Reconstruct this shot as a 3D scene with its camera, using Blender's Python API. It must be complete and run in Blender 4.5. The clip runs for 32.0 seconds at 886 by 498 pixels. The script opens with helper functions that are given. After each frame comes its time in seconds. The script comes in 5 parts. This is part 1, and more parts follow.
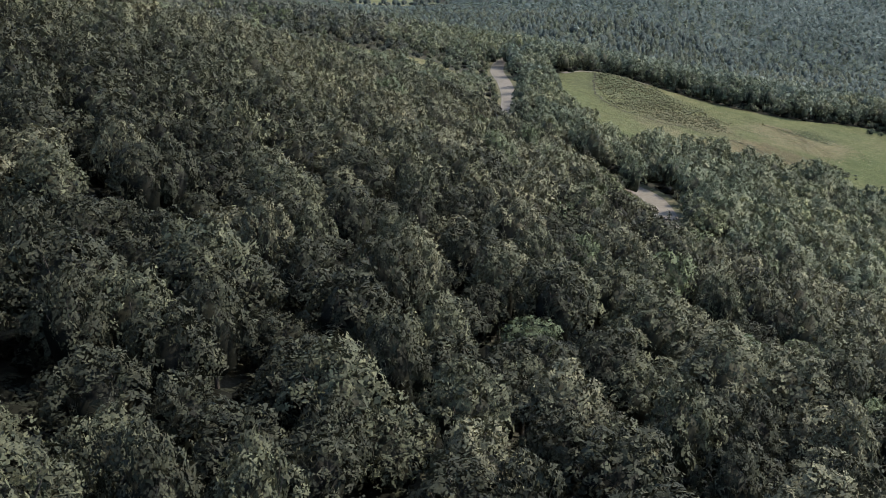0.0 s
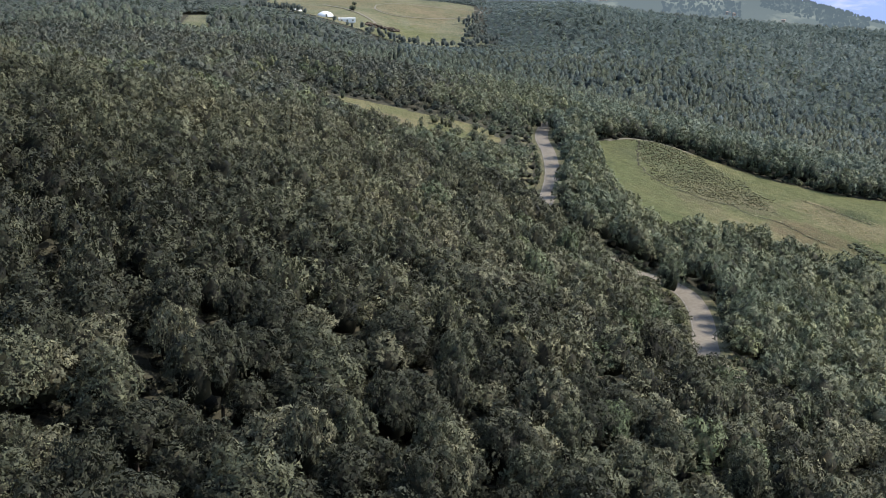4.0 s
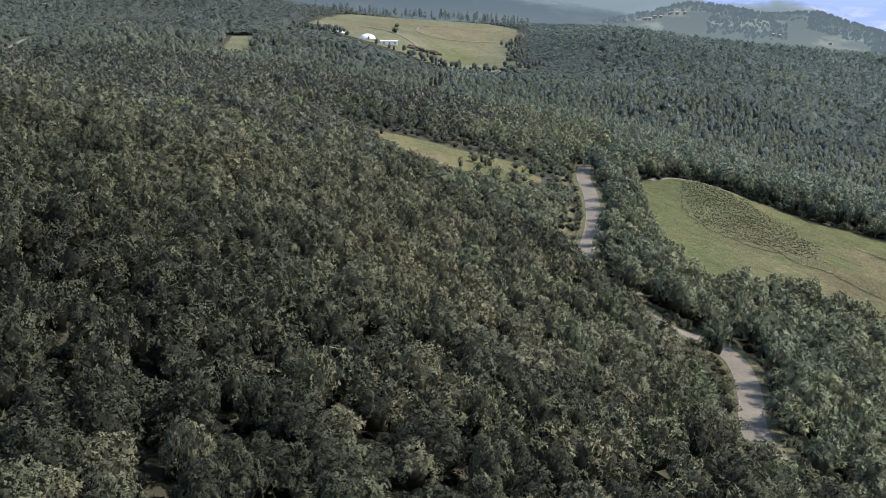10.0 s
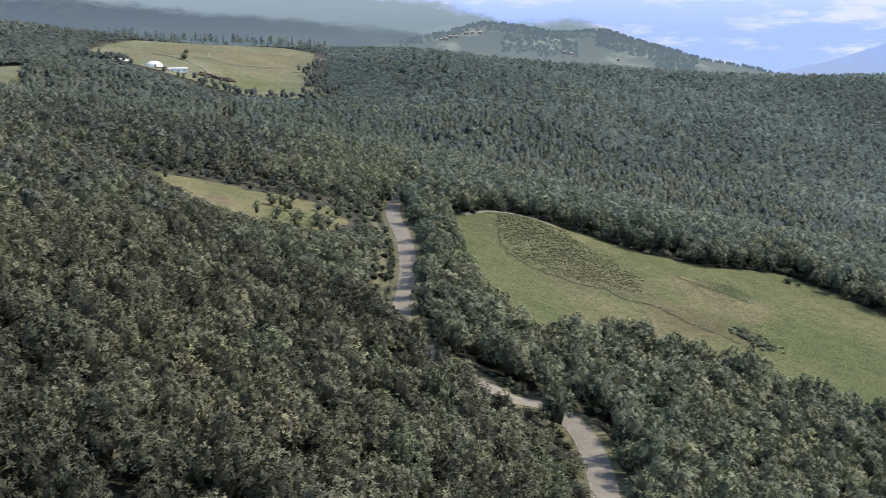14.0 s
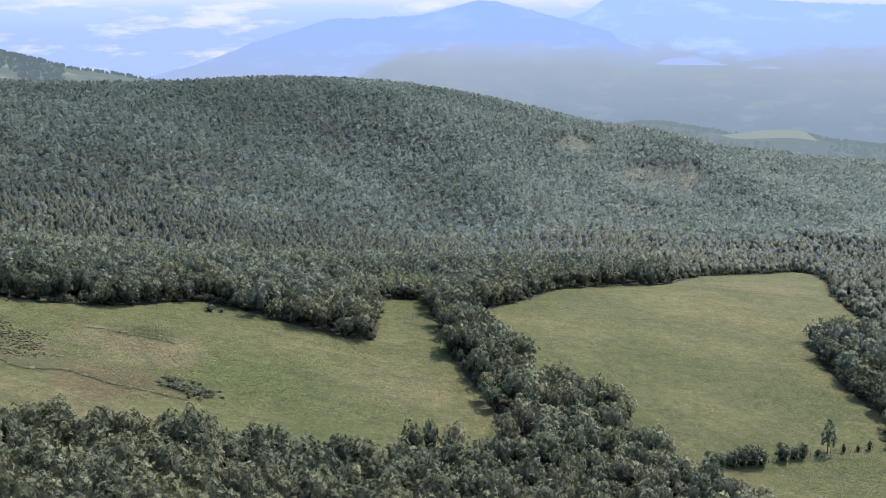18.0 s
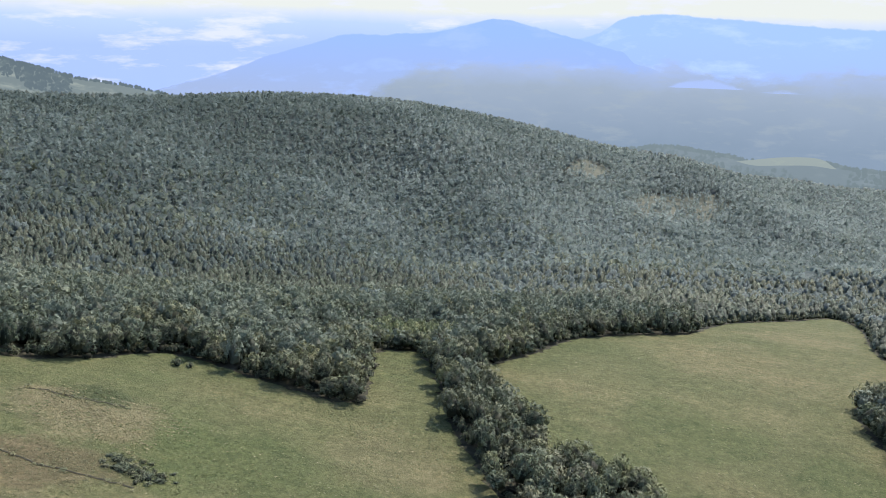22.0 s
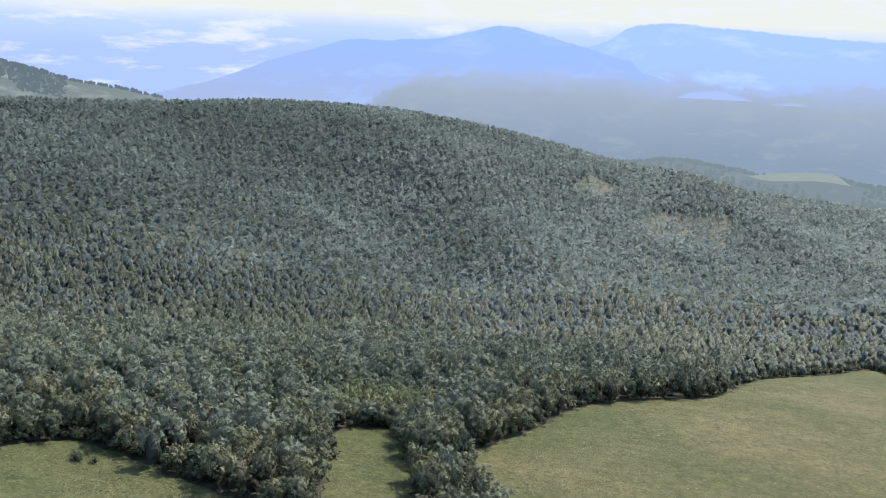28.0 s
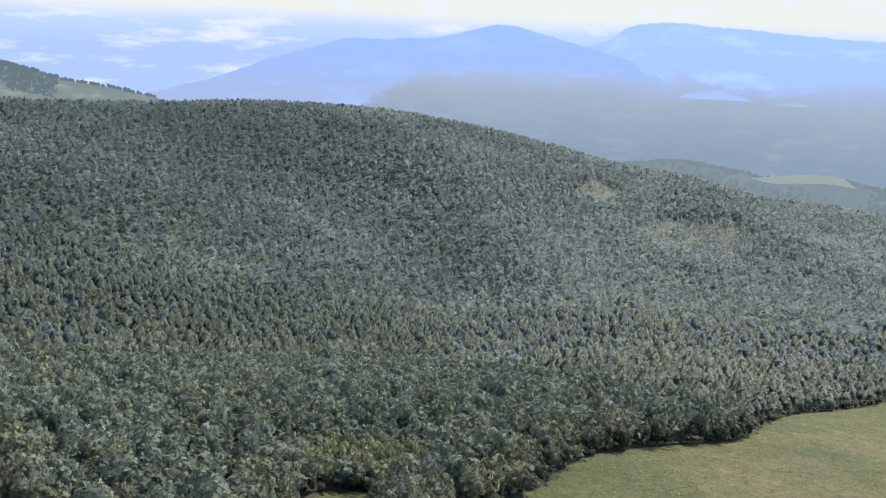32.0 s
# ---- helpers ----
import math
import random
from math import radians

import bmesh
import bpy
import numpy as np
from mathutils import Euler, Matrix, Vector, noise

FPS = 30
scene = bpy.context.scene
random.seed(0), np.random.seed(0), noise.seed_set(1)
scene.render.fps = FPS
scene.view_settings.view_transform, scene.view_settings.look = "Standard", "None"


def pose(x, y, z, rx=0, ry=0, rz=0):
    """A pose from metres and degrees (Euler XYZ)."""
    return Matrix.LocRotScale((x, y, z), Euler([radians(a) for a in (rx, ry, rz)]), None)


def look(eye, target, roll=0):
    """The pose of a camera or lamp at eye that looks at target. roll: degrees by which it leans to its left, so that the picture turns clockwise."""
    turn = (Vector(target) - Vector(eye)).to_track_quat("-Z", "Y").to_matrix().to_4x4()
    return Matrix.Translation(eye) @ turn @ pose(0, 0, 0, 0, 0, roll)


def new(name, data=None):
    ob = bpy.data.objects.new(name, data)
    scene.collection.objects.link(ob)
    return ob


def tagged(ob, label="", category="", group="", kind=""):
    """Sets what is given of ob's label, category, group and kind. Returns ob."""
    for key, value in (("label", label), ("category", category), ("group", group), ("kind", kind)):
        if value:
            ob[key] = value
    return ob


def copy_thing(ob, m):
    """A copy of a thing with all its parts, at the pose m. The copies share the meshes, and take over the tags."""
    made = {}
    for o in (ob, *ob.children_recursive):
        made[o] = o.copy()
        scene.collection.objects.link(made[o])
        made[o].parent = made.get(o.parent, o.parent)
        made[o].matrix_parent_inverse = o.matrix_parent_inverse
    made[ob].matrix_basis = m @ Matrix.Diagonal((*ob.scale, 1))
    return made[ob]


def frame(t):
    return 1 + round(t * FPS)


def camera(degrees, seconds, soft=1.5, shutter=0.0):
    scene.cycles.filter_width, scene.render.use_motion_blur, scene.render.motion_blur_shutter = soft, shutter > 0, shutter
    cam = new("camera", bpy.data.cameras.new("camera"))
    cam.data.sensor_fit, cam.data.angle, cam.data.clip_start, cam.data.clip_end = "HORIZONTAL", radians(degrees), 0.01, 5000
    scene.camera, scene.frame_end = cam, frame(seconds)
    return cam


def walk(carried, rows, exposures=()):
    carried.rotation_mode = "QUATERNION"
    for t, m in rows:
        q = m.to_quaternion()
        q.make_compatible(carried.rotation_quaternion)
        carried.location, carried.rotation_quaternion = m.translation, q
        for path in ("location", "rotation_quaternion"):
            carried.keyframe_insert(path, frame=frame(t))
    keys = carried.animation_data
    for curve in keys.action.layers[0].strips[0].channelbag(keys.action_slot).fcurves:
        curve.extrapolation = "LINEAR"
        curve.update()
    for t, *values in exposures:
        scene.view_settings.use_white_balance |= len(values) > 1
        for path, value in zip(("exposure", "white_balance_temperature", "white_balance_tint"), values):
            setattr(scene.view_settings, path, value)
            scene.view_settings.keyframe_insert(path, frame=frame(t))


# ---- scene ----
cam = camera(46.0, 32.0, 0.6, 0.1)
METRES, EYE, TILT, LEAN, TURN = 220.0, 200.0, -16.5, 1.3, 0.0
ROWS = [
    (0.0, 0.0, 0.0, 0.0, 0.0, 0.0, -0.0),
    (0.5, 0.0001, -0.0003, 0.0015, 0.32, 0.16, -0.38),
    (1.0, 0.0002, -0.0023, 0.0082, 0.47, 0.31, -0.75),
    (1.5, 0.0001, -0.0046, 0.0165, 0.77, 0.46, -1.02),
    (2.0, 0.0002, -0.007, 0.0256, 1.09, 0.59, -1.3),
    (2.5, 0.0, -0.0089, 0.0342, 1.36, 0.71, -1.56),
    (3.0, -0.0002, -0.0112, 0.0437, 1.64, 0.82, -1.81),
    (3.5, -0.0004, -0.0134, 0.0526, 1.9, 0.9, -2.03),
    (4.0, -0.0007, -0.0157, 0.0612, 2.17, 0.98, -2.23),
    (4.5, -0.0008, -0.0176, 0.0684, 2.41, 1.05, -2.41),
    (6.5, -0.0019, -0.0223, 0.0868, 3.22, 1.26, -3.01),
    (7.0, -0.002, -0.0226, 0.0872, 3.42, 1.28, -3.11),
    (7.5, -0.0021, -0.0228, 0.0873, 3.59, 1.32, -3.23),
    (8.0, -0.0023, -0.0218, 0.0875, 3.74, 1.17, -3.29),
    (8.5, -0.0024, -0.0174, 0.0889, 3.86, 1.28, -3.34),
    (9.0, -0.0022, -0.0101, 0.0909, 4.0, 1.42, -3.38),
    (9.5, -0.0023, -0.0013, 0.0932, 4.11, 1.54, -3.41),
    (10.0, -0.0023, 0.0099, 0.0965, 4.25, 1.65, -3.44),
    (10.5, -0.0024, 0.0217, 0.0999, 4.38, 1.8, -3.46),
    (11.0, -0.0027, 0.036, 0.1041, 4.53, 1.97, -3.49),
    (11.5, -0.0032, 0.0508, 0.1083, 4.66, 2.14, -3.52),
    (12.0, -0.0036, 0.0676, 0.1131, 4.81, 2.33, -3.55),
    (12.5, -0.0042, 0.0841, 0.1177, 4.94, 2.51, -3.58),
    (13.0, -0.0048, 0.1023, 0.1229, 5.07, 2.69, -3.62),
    (13.5, -0.0038, 0.118, 0.1284, 3.85, 2.87, -3.22),
    (14.0, -0.0013, 0.1346, 0.1348, -6.04, 3.06, 0.15),
    (14.5, 0.0001, 0.1559, 0.1393, -21.33, 2.19, 5.33),
    (15.0, -0.0021, 0.1898, 0.1448, -38.86, -0.39, 10.32),
    (15.5, 0.0003, 0.209, 0.1506, -38.81, -0.23, 10.1),
    (17.5, 0.0326, 0.279, 0.1713, -38.36, 0.51, 9.33),
    (18.0, 0.0442, 0.2953, 0.1764, -38.27, 0.7, 9.14),
    (18.5, 0.0558, 0.31, 0.1811, -38.2, 0.87, 8.98),
    (19.0, 0.069, 0.3254, 0.1859, -38.12, 1.04, 8.8),
    (19.5, 0.0816, 0.3396, 0.1905, -38.06, 1.17, 8.61),
    (20.0, 0.0958, 0.3545, 0.1951, -37.99, 1.31, 8.43),
    (20.5, 0.1092, 0.3686, 0.1994, -37.94, 1.43, 8.26),
    (21.0, 0.1235, 0.3832, 0.2044, -37.89, 1.53, 8.09),
    (21.5, 0.1369, 0.3968, 0.2092, -37.85, 1.61, 7.94),
    (22.0, 0.1514, 0.4111, 0.2141, -37.81, 1.7, 7.81),
    (22.5, 0.1649, 0.4244, 0.2187, -37.78, 1.77, 7.7),
    (23.0, 0.1795, 0.4387, 0.2235, -37.74, 1.83, 7.58),
    (23.5, 0.193, 0.4521, 0.228, -37.73, 1.88, 7.48),
    (24.0, 0.2077, 0.4667, 0.2328, -37.72, 1.92, 7.39),
    (24.5, 0.2213, 0.4799, 0.2374, -37.71, 1.94, 7.31),
    (25.0, 0.2361, 0.4943, 0.2423, -37.7, 1.96, 7.23),
    (25.5, 0.2497, 0.5079, 0.2469, -37.68, 1.97, 7.17),
    (27.5, 0.306, 0.5643, 0.2654, -37.66, 2.01, 6.96),
    (28.0, 0.3204, 0.5786, 0.2702, -37.65, 2.03, 6.93),
    (28.5, 0.3334, 0.5921, 0.2747, -37.65, 2.04, 6.9),
    (29.0, 0.3474, 0.6066, 0.2796, -37.65, 2.04, 6.86),
    (29.5, 0.3601, 0.6202, 0.2842, -37.66, 2.05, 6.84),
    (30.0, 0.374, 0.635, 0.2892, -37.67, 2.04, 6.83),
    (30.5, 0.3866, 0.6486, 0.2939, -37.67, 2.04, 6.81),
    (31.0, 0.4003, 0.6633, 0.2989, -37.68, 2.02, 6.81),
    (31.5, 0.413, 0.677, 0.3032, -37.69, 2.01, 6.81),
    (32.0, 0.4269, 0.6926, 0.3055, -37.71, 1.97, 6.85),
]
walk(cam, [(t, pose(0, 0, EYE, TILT, LEAN, TURN) @ pose(METRES * x, METRES * y, METRES * z, 90 + pitch, roll, yaw)) for t, x, y, z, yaw, pitch, roll in ROWS], [(0.0, 0.82), (13.0, 0.83), (15.5, 0.91), (32.0, 0.91)])

# ---- world, sun ----
SUN_ELEVATION, SUN_AZIMUTH = radians(46.0), radians(77.0)  # azimuth from +y towards +x
world = bpy.data.worlds.new("sky")
scene.world = world
world.use_nodes = True
wn = world.node_tree.nodes
sky = wn.new("ShaderNodeTexSky")
sky.sky_type, sky.sun_disc = "NISHITA", False
sky.sun_elevation, sky.sun_rotation = SUN_ELEVATION, SUN_AZIMUTH
sky.air_density, sky.dust_density, sky.altitude = 1.0, 1.3, 600
world.node_tree.links.new(sky.outputs[0], wn["Background"].inputs[0])
wn["Background"].inputs[1].default_value = 0.15
sun = new("sun", bpy.data.lights.new("sun", "SUN"))
sun.data.energy, sun.data.angle, sun.data.color = 3.1, radians(0.6), (1.0, 0.95, 0.87)
to_sun = Vector((math.sin(SUN_AZIMUTH) * math.cos(SUN_ELEVATION), math.cos(SUN_AZIMUTH) * math.cos(SUN_ELEVATION), math.sin(SUN_ELEVATION)))
sun.matrix_world = look(to_sun * 400, (0, 0, 0))


# ---- materials ----
def material(name):
    m = bpy.data.materials.new(name)
    m.use_nodes = True
    n = m.node_tree.nodes
    return m, n, m.node_tree.links, n["Principled BSDF"]


def ramp(n, links, fac, stops):
    r = n.new("ShaderNodeValToRGB")
    while len(r.color_ramp.elements) < len(stops):
        r.color_ramp.elements.new(0.5)
    for e, (p, col) in zip(r.color_ramp.elements, stops):
        e.position, e.color = p, (*col, 1)
    links.new(fac, r.inputs[0])
    return r.outputs[0]


def noise_at(n, links, scale, detail=4.0, rough=0.55, stretch=(1, 1, 1), turn=0.0):
    co, mp, tx = n.new("ShaderNodeTexCoord"), n.new("ShaderNodeMapping"), n.new("ShaderNodeTexNoise")
    mp.vector_type = "TEXTURE"
    mp.inputs["Scale"].default_value = [1 / k for k in stretch]
    mp.inputs["Rotation"].default_value = (0, 0, turn)
    links.new(co.outputs["Object"], mp.inputs[0])
    links.new(mp.outputs[0], tx.inputs["Vector"])
    tx.inputs["Scale"].default_value, tx.inputs["Detail"].default_value, tx.inputs["Roughness"].default_value = scale, detail, rough
    return tx.outputs[0]


def mixed(n, links, fac, a, b, how="MIX"):
    m = n.new("ShaderNodeMix")
    m.data_type, m.blend_type = "RGBA", how
    for v, k in ((fac, 0), (a, 6), (b, 7)):
        if isinstance(v, (int, float)):
            m.inputs[k].default_value = v
        elif isinstance(v, tuple):
            m.inputs[k].default_value = (*v, 1)
        else:
            links.new(v, m.inputs[k])
    return m.outputs[2]


def bumped(n, links, bsdf, height, strength, distance):
    b = n.new("ShaderNodeBump")
    b.inputs["Strength"].default_value, b.inputs["Distance"].default_value = strength, distance
    links.new(height, b.inputs["Height"])
    links.new(b.outputs[0], bsdf.inputs["Normal"])


def leaf_material(name, stops, patch, leaf=5.0, through_leaf=0.2, islands=0.35, bunches=0.3, gloss=0.15, cover=0.52, inner=0.35):
    """Leaves: a tone for each tree, light and dark sprays, paler and darker bunches, and patches of other growth;
    painted shade on the crown's core.
    """
    m, n, links, bsdf = material(name)
    tone = n.new("ShaderNodeAttribute")
    tone.attribute_name = "tone"
    col = ramp(n, links, tone.outputs["Fac"], stops)
    geo = n.new("ShaderNodeNewGeometry")
    spray = ramp(n, links, geo.outputs["Random Per Island"], [(0.0, (1 - islands,) * 3), (0.5, (1.0, 1.0, 1.0)), (1.0, (1 + 1.2 * islands, 1 + 1.2 * islands, 1 + islands))])
    col = mixed(n, links, 1.0, col, spray, "MULTIPLY")
    co, vor, sep = n.new("ShaderNodeTexCoord"), n.new("ShaderNodeTexVoronoi"), n.new("ShaderNodeSeparateColor")
    vor.inputs["Scale"].default_value = leaf
    links.new(co.outputs["Object"], vor.inputs["Vector"])
    big = n.new("ShaderNodeTexVoronoi")
    big.inputs["Scale"].default_value = leaf * 0.3
    links.new(co.outputs["Object"], big.inputs["Vector"])
    links.new(big.outputs["Color"], sep.inputs[0])
    bunch = ramp(n, links, sep.outputs[0], [(0.0, (1 - bunches, 1 - 0.9 * bunches, 1 - 0.9 * bunches)), (0.5, (1.0, 1.0, 1.0)), (1.0, (1 + 1.2 * bunches, 1 + bunches, 1 + 0.8 * bunches))])
    col = mixed(n, links, 1.0, col, bunch, "MULTIPLY")
    col = mixed(n, links, ramp(n, links, noise_at(n, links, 0.035, 3), [(0.5, (0, 0, 0)), (0.68, (0.5, 0.5, 0.5))]), col, mixed(n, links, 1.0, col, patch, "MULTIPLY"))
    # crown cores: leaf colour darkened by inner, painting the shade inside the crown
    core_shade = n.new("ShaderNodeAttribute")
    core_shade.attribute_name = "core_shade"
    col = mixed(n, links, core_shade.outputs["Fac"], col, mixed(n, links, 1.0, col, (inner, inner * 0.95, inner * 0.95), "MULTIPLY"))
    links.new(col, bsdf.inputs["Base Color"])
    bsdf.inputs["Roughness"].default_value = 0.65
    bsdf.inputs["Specular IOR Level"].default_value = gloss
    tr, mx, out = n.new("ShaderNodeBsdfTranslucent"), n.new("ShaderNodeMixShader"), n["Material Output"]
    links.new(col, tr.inputs[0])
    mx.inputs[0].default_value = through_leaf
    links.new(bsdf.outputs[0], mx.inputs[1])
    links.new(tr.outputs[0], mx.inputs[2])
    gap, cut, clear = n.new("ShaderNodeMath"), n.new("ShaderNodeMixShader"), n.new("ShaderNodeBsdfTransparent")
    gap.operation = "GREATER_THAN"
    gap.inputs[1].default_value = cover
    links.new(vor.outputs["Distance"], gap.inputs[0])
    open_gap = n.new("ShaderNodeMath")
    open_gap.operation = "GREATER_THAN"
    links.new(gap.outputs[0], open_gap.inputs[0])
    links.new(core_shade.outputs["Fac"], open_gap.inputs[1])
    links.new(open_gap.outputs[0], cut.inputs[0])
    links.new(mx.outputs[0], cut.inputs[1])
    links.new(clear.outputs[0], cut.inputs[2])
    links.new(cut.outputs[0], out.inputs[0])
    return m


# the darkest oak tone stands in for shade on the near slope
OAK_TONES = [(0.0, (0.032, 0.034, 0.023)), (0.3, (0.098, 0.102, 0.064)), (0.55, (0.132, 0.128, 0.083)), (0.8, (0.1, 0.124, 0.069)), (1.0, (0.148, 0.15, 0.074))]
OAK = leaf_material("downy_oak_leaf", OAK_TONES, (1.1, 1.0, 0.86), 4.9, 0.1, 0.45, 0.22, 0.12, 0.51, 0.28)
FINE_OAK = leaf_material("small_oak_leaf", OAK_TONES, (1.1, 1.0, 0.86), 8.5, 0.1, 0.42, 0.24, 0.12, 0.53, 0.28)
# upper oaks: bluer, flatter leaf tones stand in for haze
HAZED_OAK = leaf_material("hazed_oak_leaf", [(0.0, (0.054, 0.066, 0.053)), (0.4, (0.085, 0.093, 0.072)), (0.7, (0.1, 0.102, 0.08)), (1.0, (0.122, 0.131, 0.086))], (1.06, 1.0, 0.92), 4.6, 0.15, 0.32, 0.24, 0.15, 0.6, 0.45)
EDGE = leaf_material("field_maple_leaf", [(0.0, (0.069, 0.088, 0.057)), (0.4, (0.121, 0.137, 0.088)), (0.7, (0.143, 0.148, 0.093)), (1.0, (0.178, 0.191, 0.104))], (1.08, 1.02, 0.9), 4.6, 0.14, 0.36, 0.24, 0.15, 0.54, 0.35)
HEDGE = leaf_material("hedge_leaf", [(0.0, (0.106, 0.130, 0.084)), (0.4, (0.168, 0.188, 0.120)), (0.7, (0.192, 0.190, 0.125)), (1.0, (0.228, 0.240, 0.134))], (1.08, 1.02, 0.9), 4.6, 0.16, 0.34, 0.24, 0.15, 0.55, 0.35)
# leaf colours of the far woods, paled and blued for haze, least on MIXED
MIXED = leaf_material("half_hazed_leaf", [(0.0, (0.115, 0.139, 0.103)), (0.5, (0.155, 0.180, 0.136)), (1.0, (0.199, 0.218, 0.156))], (1.1, 1.04, 0.92), 3.4, 0.25, 0.24, 0.2, 0.15, 0.62, 0.6)
HILL = leaf_material("hazed_hill_leaf", [(0.0, (0.117, 0.148, 0.136)), (0.5, (0.159, 0.198, 0.182)), (1.0, (0.226, 0.270, 0.252))], (1.06, 1.03, 0.94), 1.7, 0.4, 0.16, 0.12, 0.1, 0.7, 0.78)
BACK = leaf_material("hazed_pine_needle", [(0.0, (0.1, 0.122, 0.108)), (0.5, (0.13, 0.152, 0.132)), (1.0, (0.158, 0.176, 0.15))], (1.06, 1.03, 0.96), 1.7, 0.4, 0.16, 0.12, 0.1, 0.7, 0.78)
SHRUB = leaf_material("bramble_leaf", [(0.0, (0.144, 0.159, 0.089)), (0.6, (0.186, 0.193, 0.108)), (1.0, (0.240, 0.222, 0.126))], (1.1, 1.0, 0.85), 4.5, 0.35, 0.3, 0.25, 0.15, 0.6)
YELLOW = leaf_material("elder_leaf", [(0.0, (0.16, 0.19, 0.105)), (0.6, (0.2, 0.228, 0.125)), (1.0, (0.245, 0.252, 0.14))], (1.1, 1.0, 0.85), 4.0, 0.35, 0.3, 0.25, 0.15, 0.6)


def plain(name, stops, scale, rough=0.9, bump=0.0, stretch=(1, 1, 1), turn=0.0, second=None):
    m, n, links, bsdf = material(name)
    base = noise_at(n, links, scale, 6, 0.6, stretch, turn)
    col = ramp(n, links, base, stops)
    if second:
        s2, lo, hi = second
        col = mixed(n, links, 1.0, col, ramp(n, links, noise_at(n, links, s2, 5), [(0.3, lo), (0.7, hi)]), "MULTIPLY")
    links.new(col, bsdf.inputs["Base Color"])
    bsdf.inputs["Roughness"].default_value = rough
    bsdf.inputs["Specular IOR Level"].default_value = 0.25
    if bump:
        bumped(n, links, bsdf, base, 0.8, bump)
    return m


FLOOR = plain("forest_floor", [(0.3, (0.034, 0.034, 0.022)), (0.7, (0.078, 0.07, 0.045))], 0.6, 0.95, 0.3, second=(0.05, (0.7, 0.7, 0.7), (1.2, 1.2, 1.2)))
BARK = plain("bark", [(0.3, (0.05, 0.04, 0.032)), (0.7, (0.13, 0.11, 0.09))], 6.0, 0.9, 0.03, (1, 1, 0.2))
ASPHALT = plain("worn_asphalt", [(0.3, (0.178, 0.152, 0.118)), (0.7, (0.24, 0.21, 0.168))], 1.4, 0.9, 0.01, second=(0.15, (0.88, 0.88, 0.88), (1.08, 1.08, 1.07)))
GRAVEL = plain("gravel", [(0.3, (0.17, 0.152, 0.115)), (0.7, (0.25, 0.225, 0.175))], 2.2, 0.95, 0.05)
CANVAS = plain("white_canvas", [(0.3, (0.74, 0.74, 0.73)), (0.7, (0.82, 0.82, 0.81))], 1.5, 0.7)
WOOD = plain("grey_timber", [(0.3, (0.16, 0.14, 0.11)), (0.7, (0.26, 0.23, 0.19))], 8.0, 0.9, 0.01, (1, 1, 0.2))
DRY = plain("dry_scree", [(0.3, (0.1, 0.104, 0.075)), (0.7, (0.165, 0.158, 0.115))], 0.25, 0.95, 0.2)


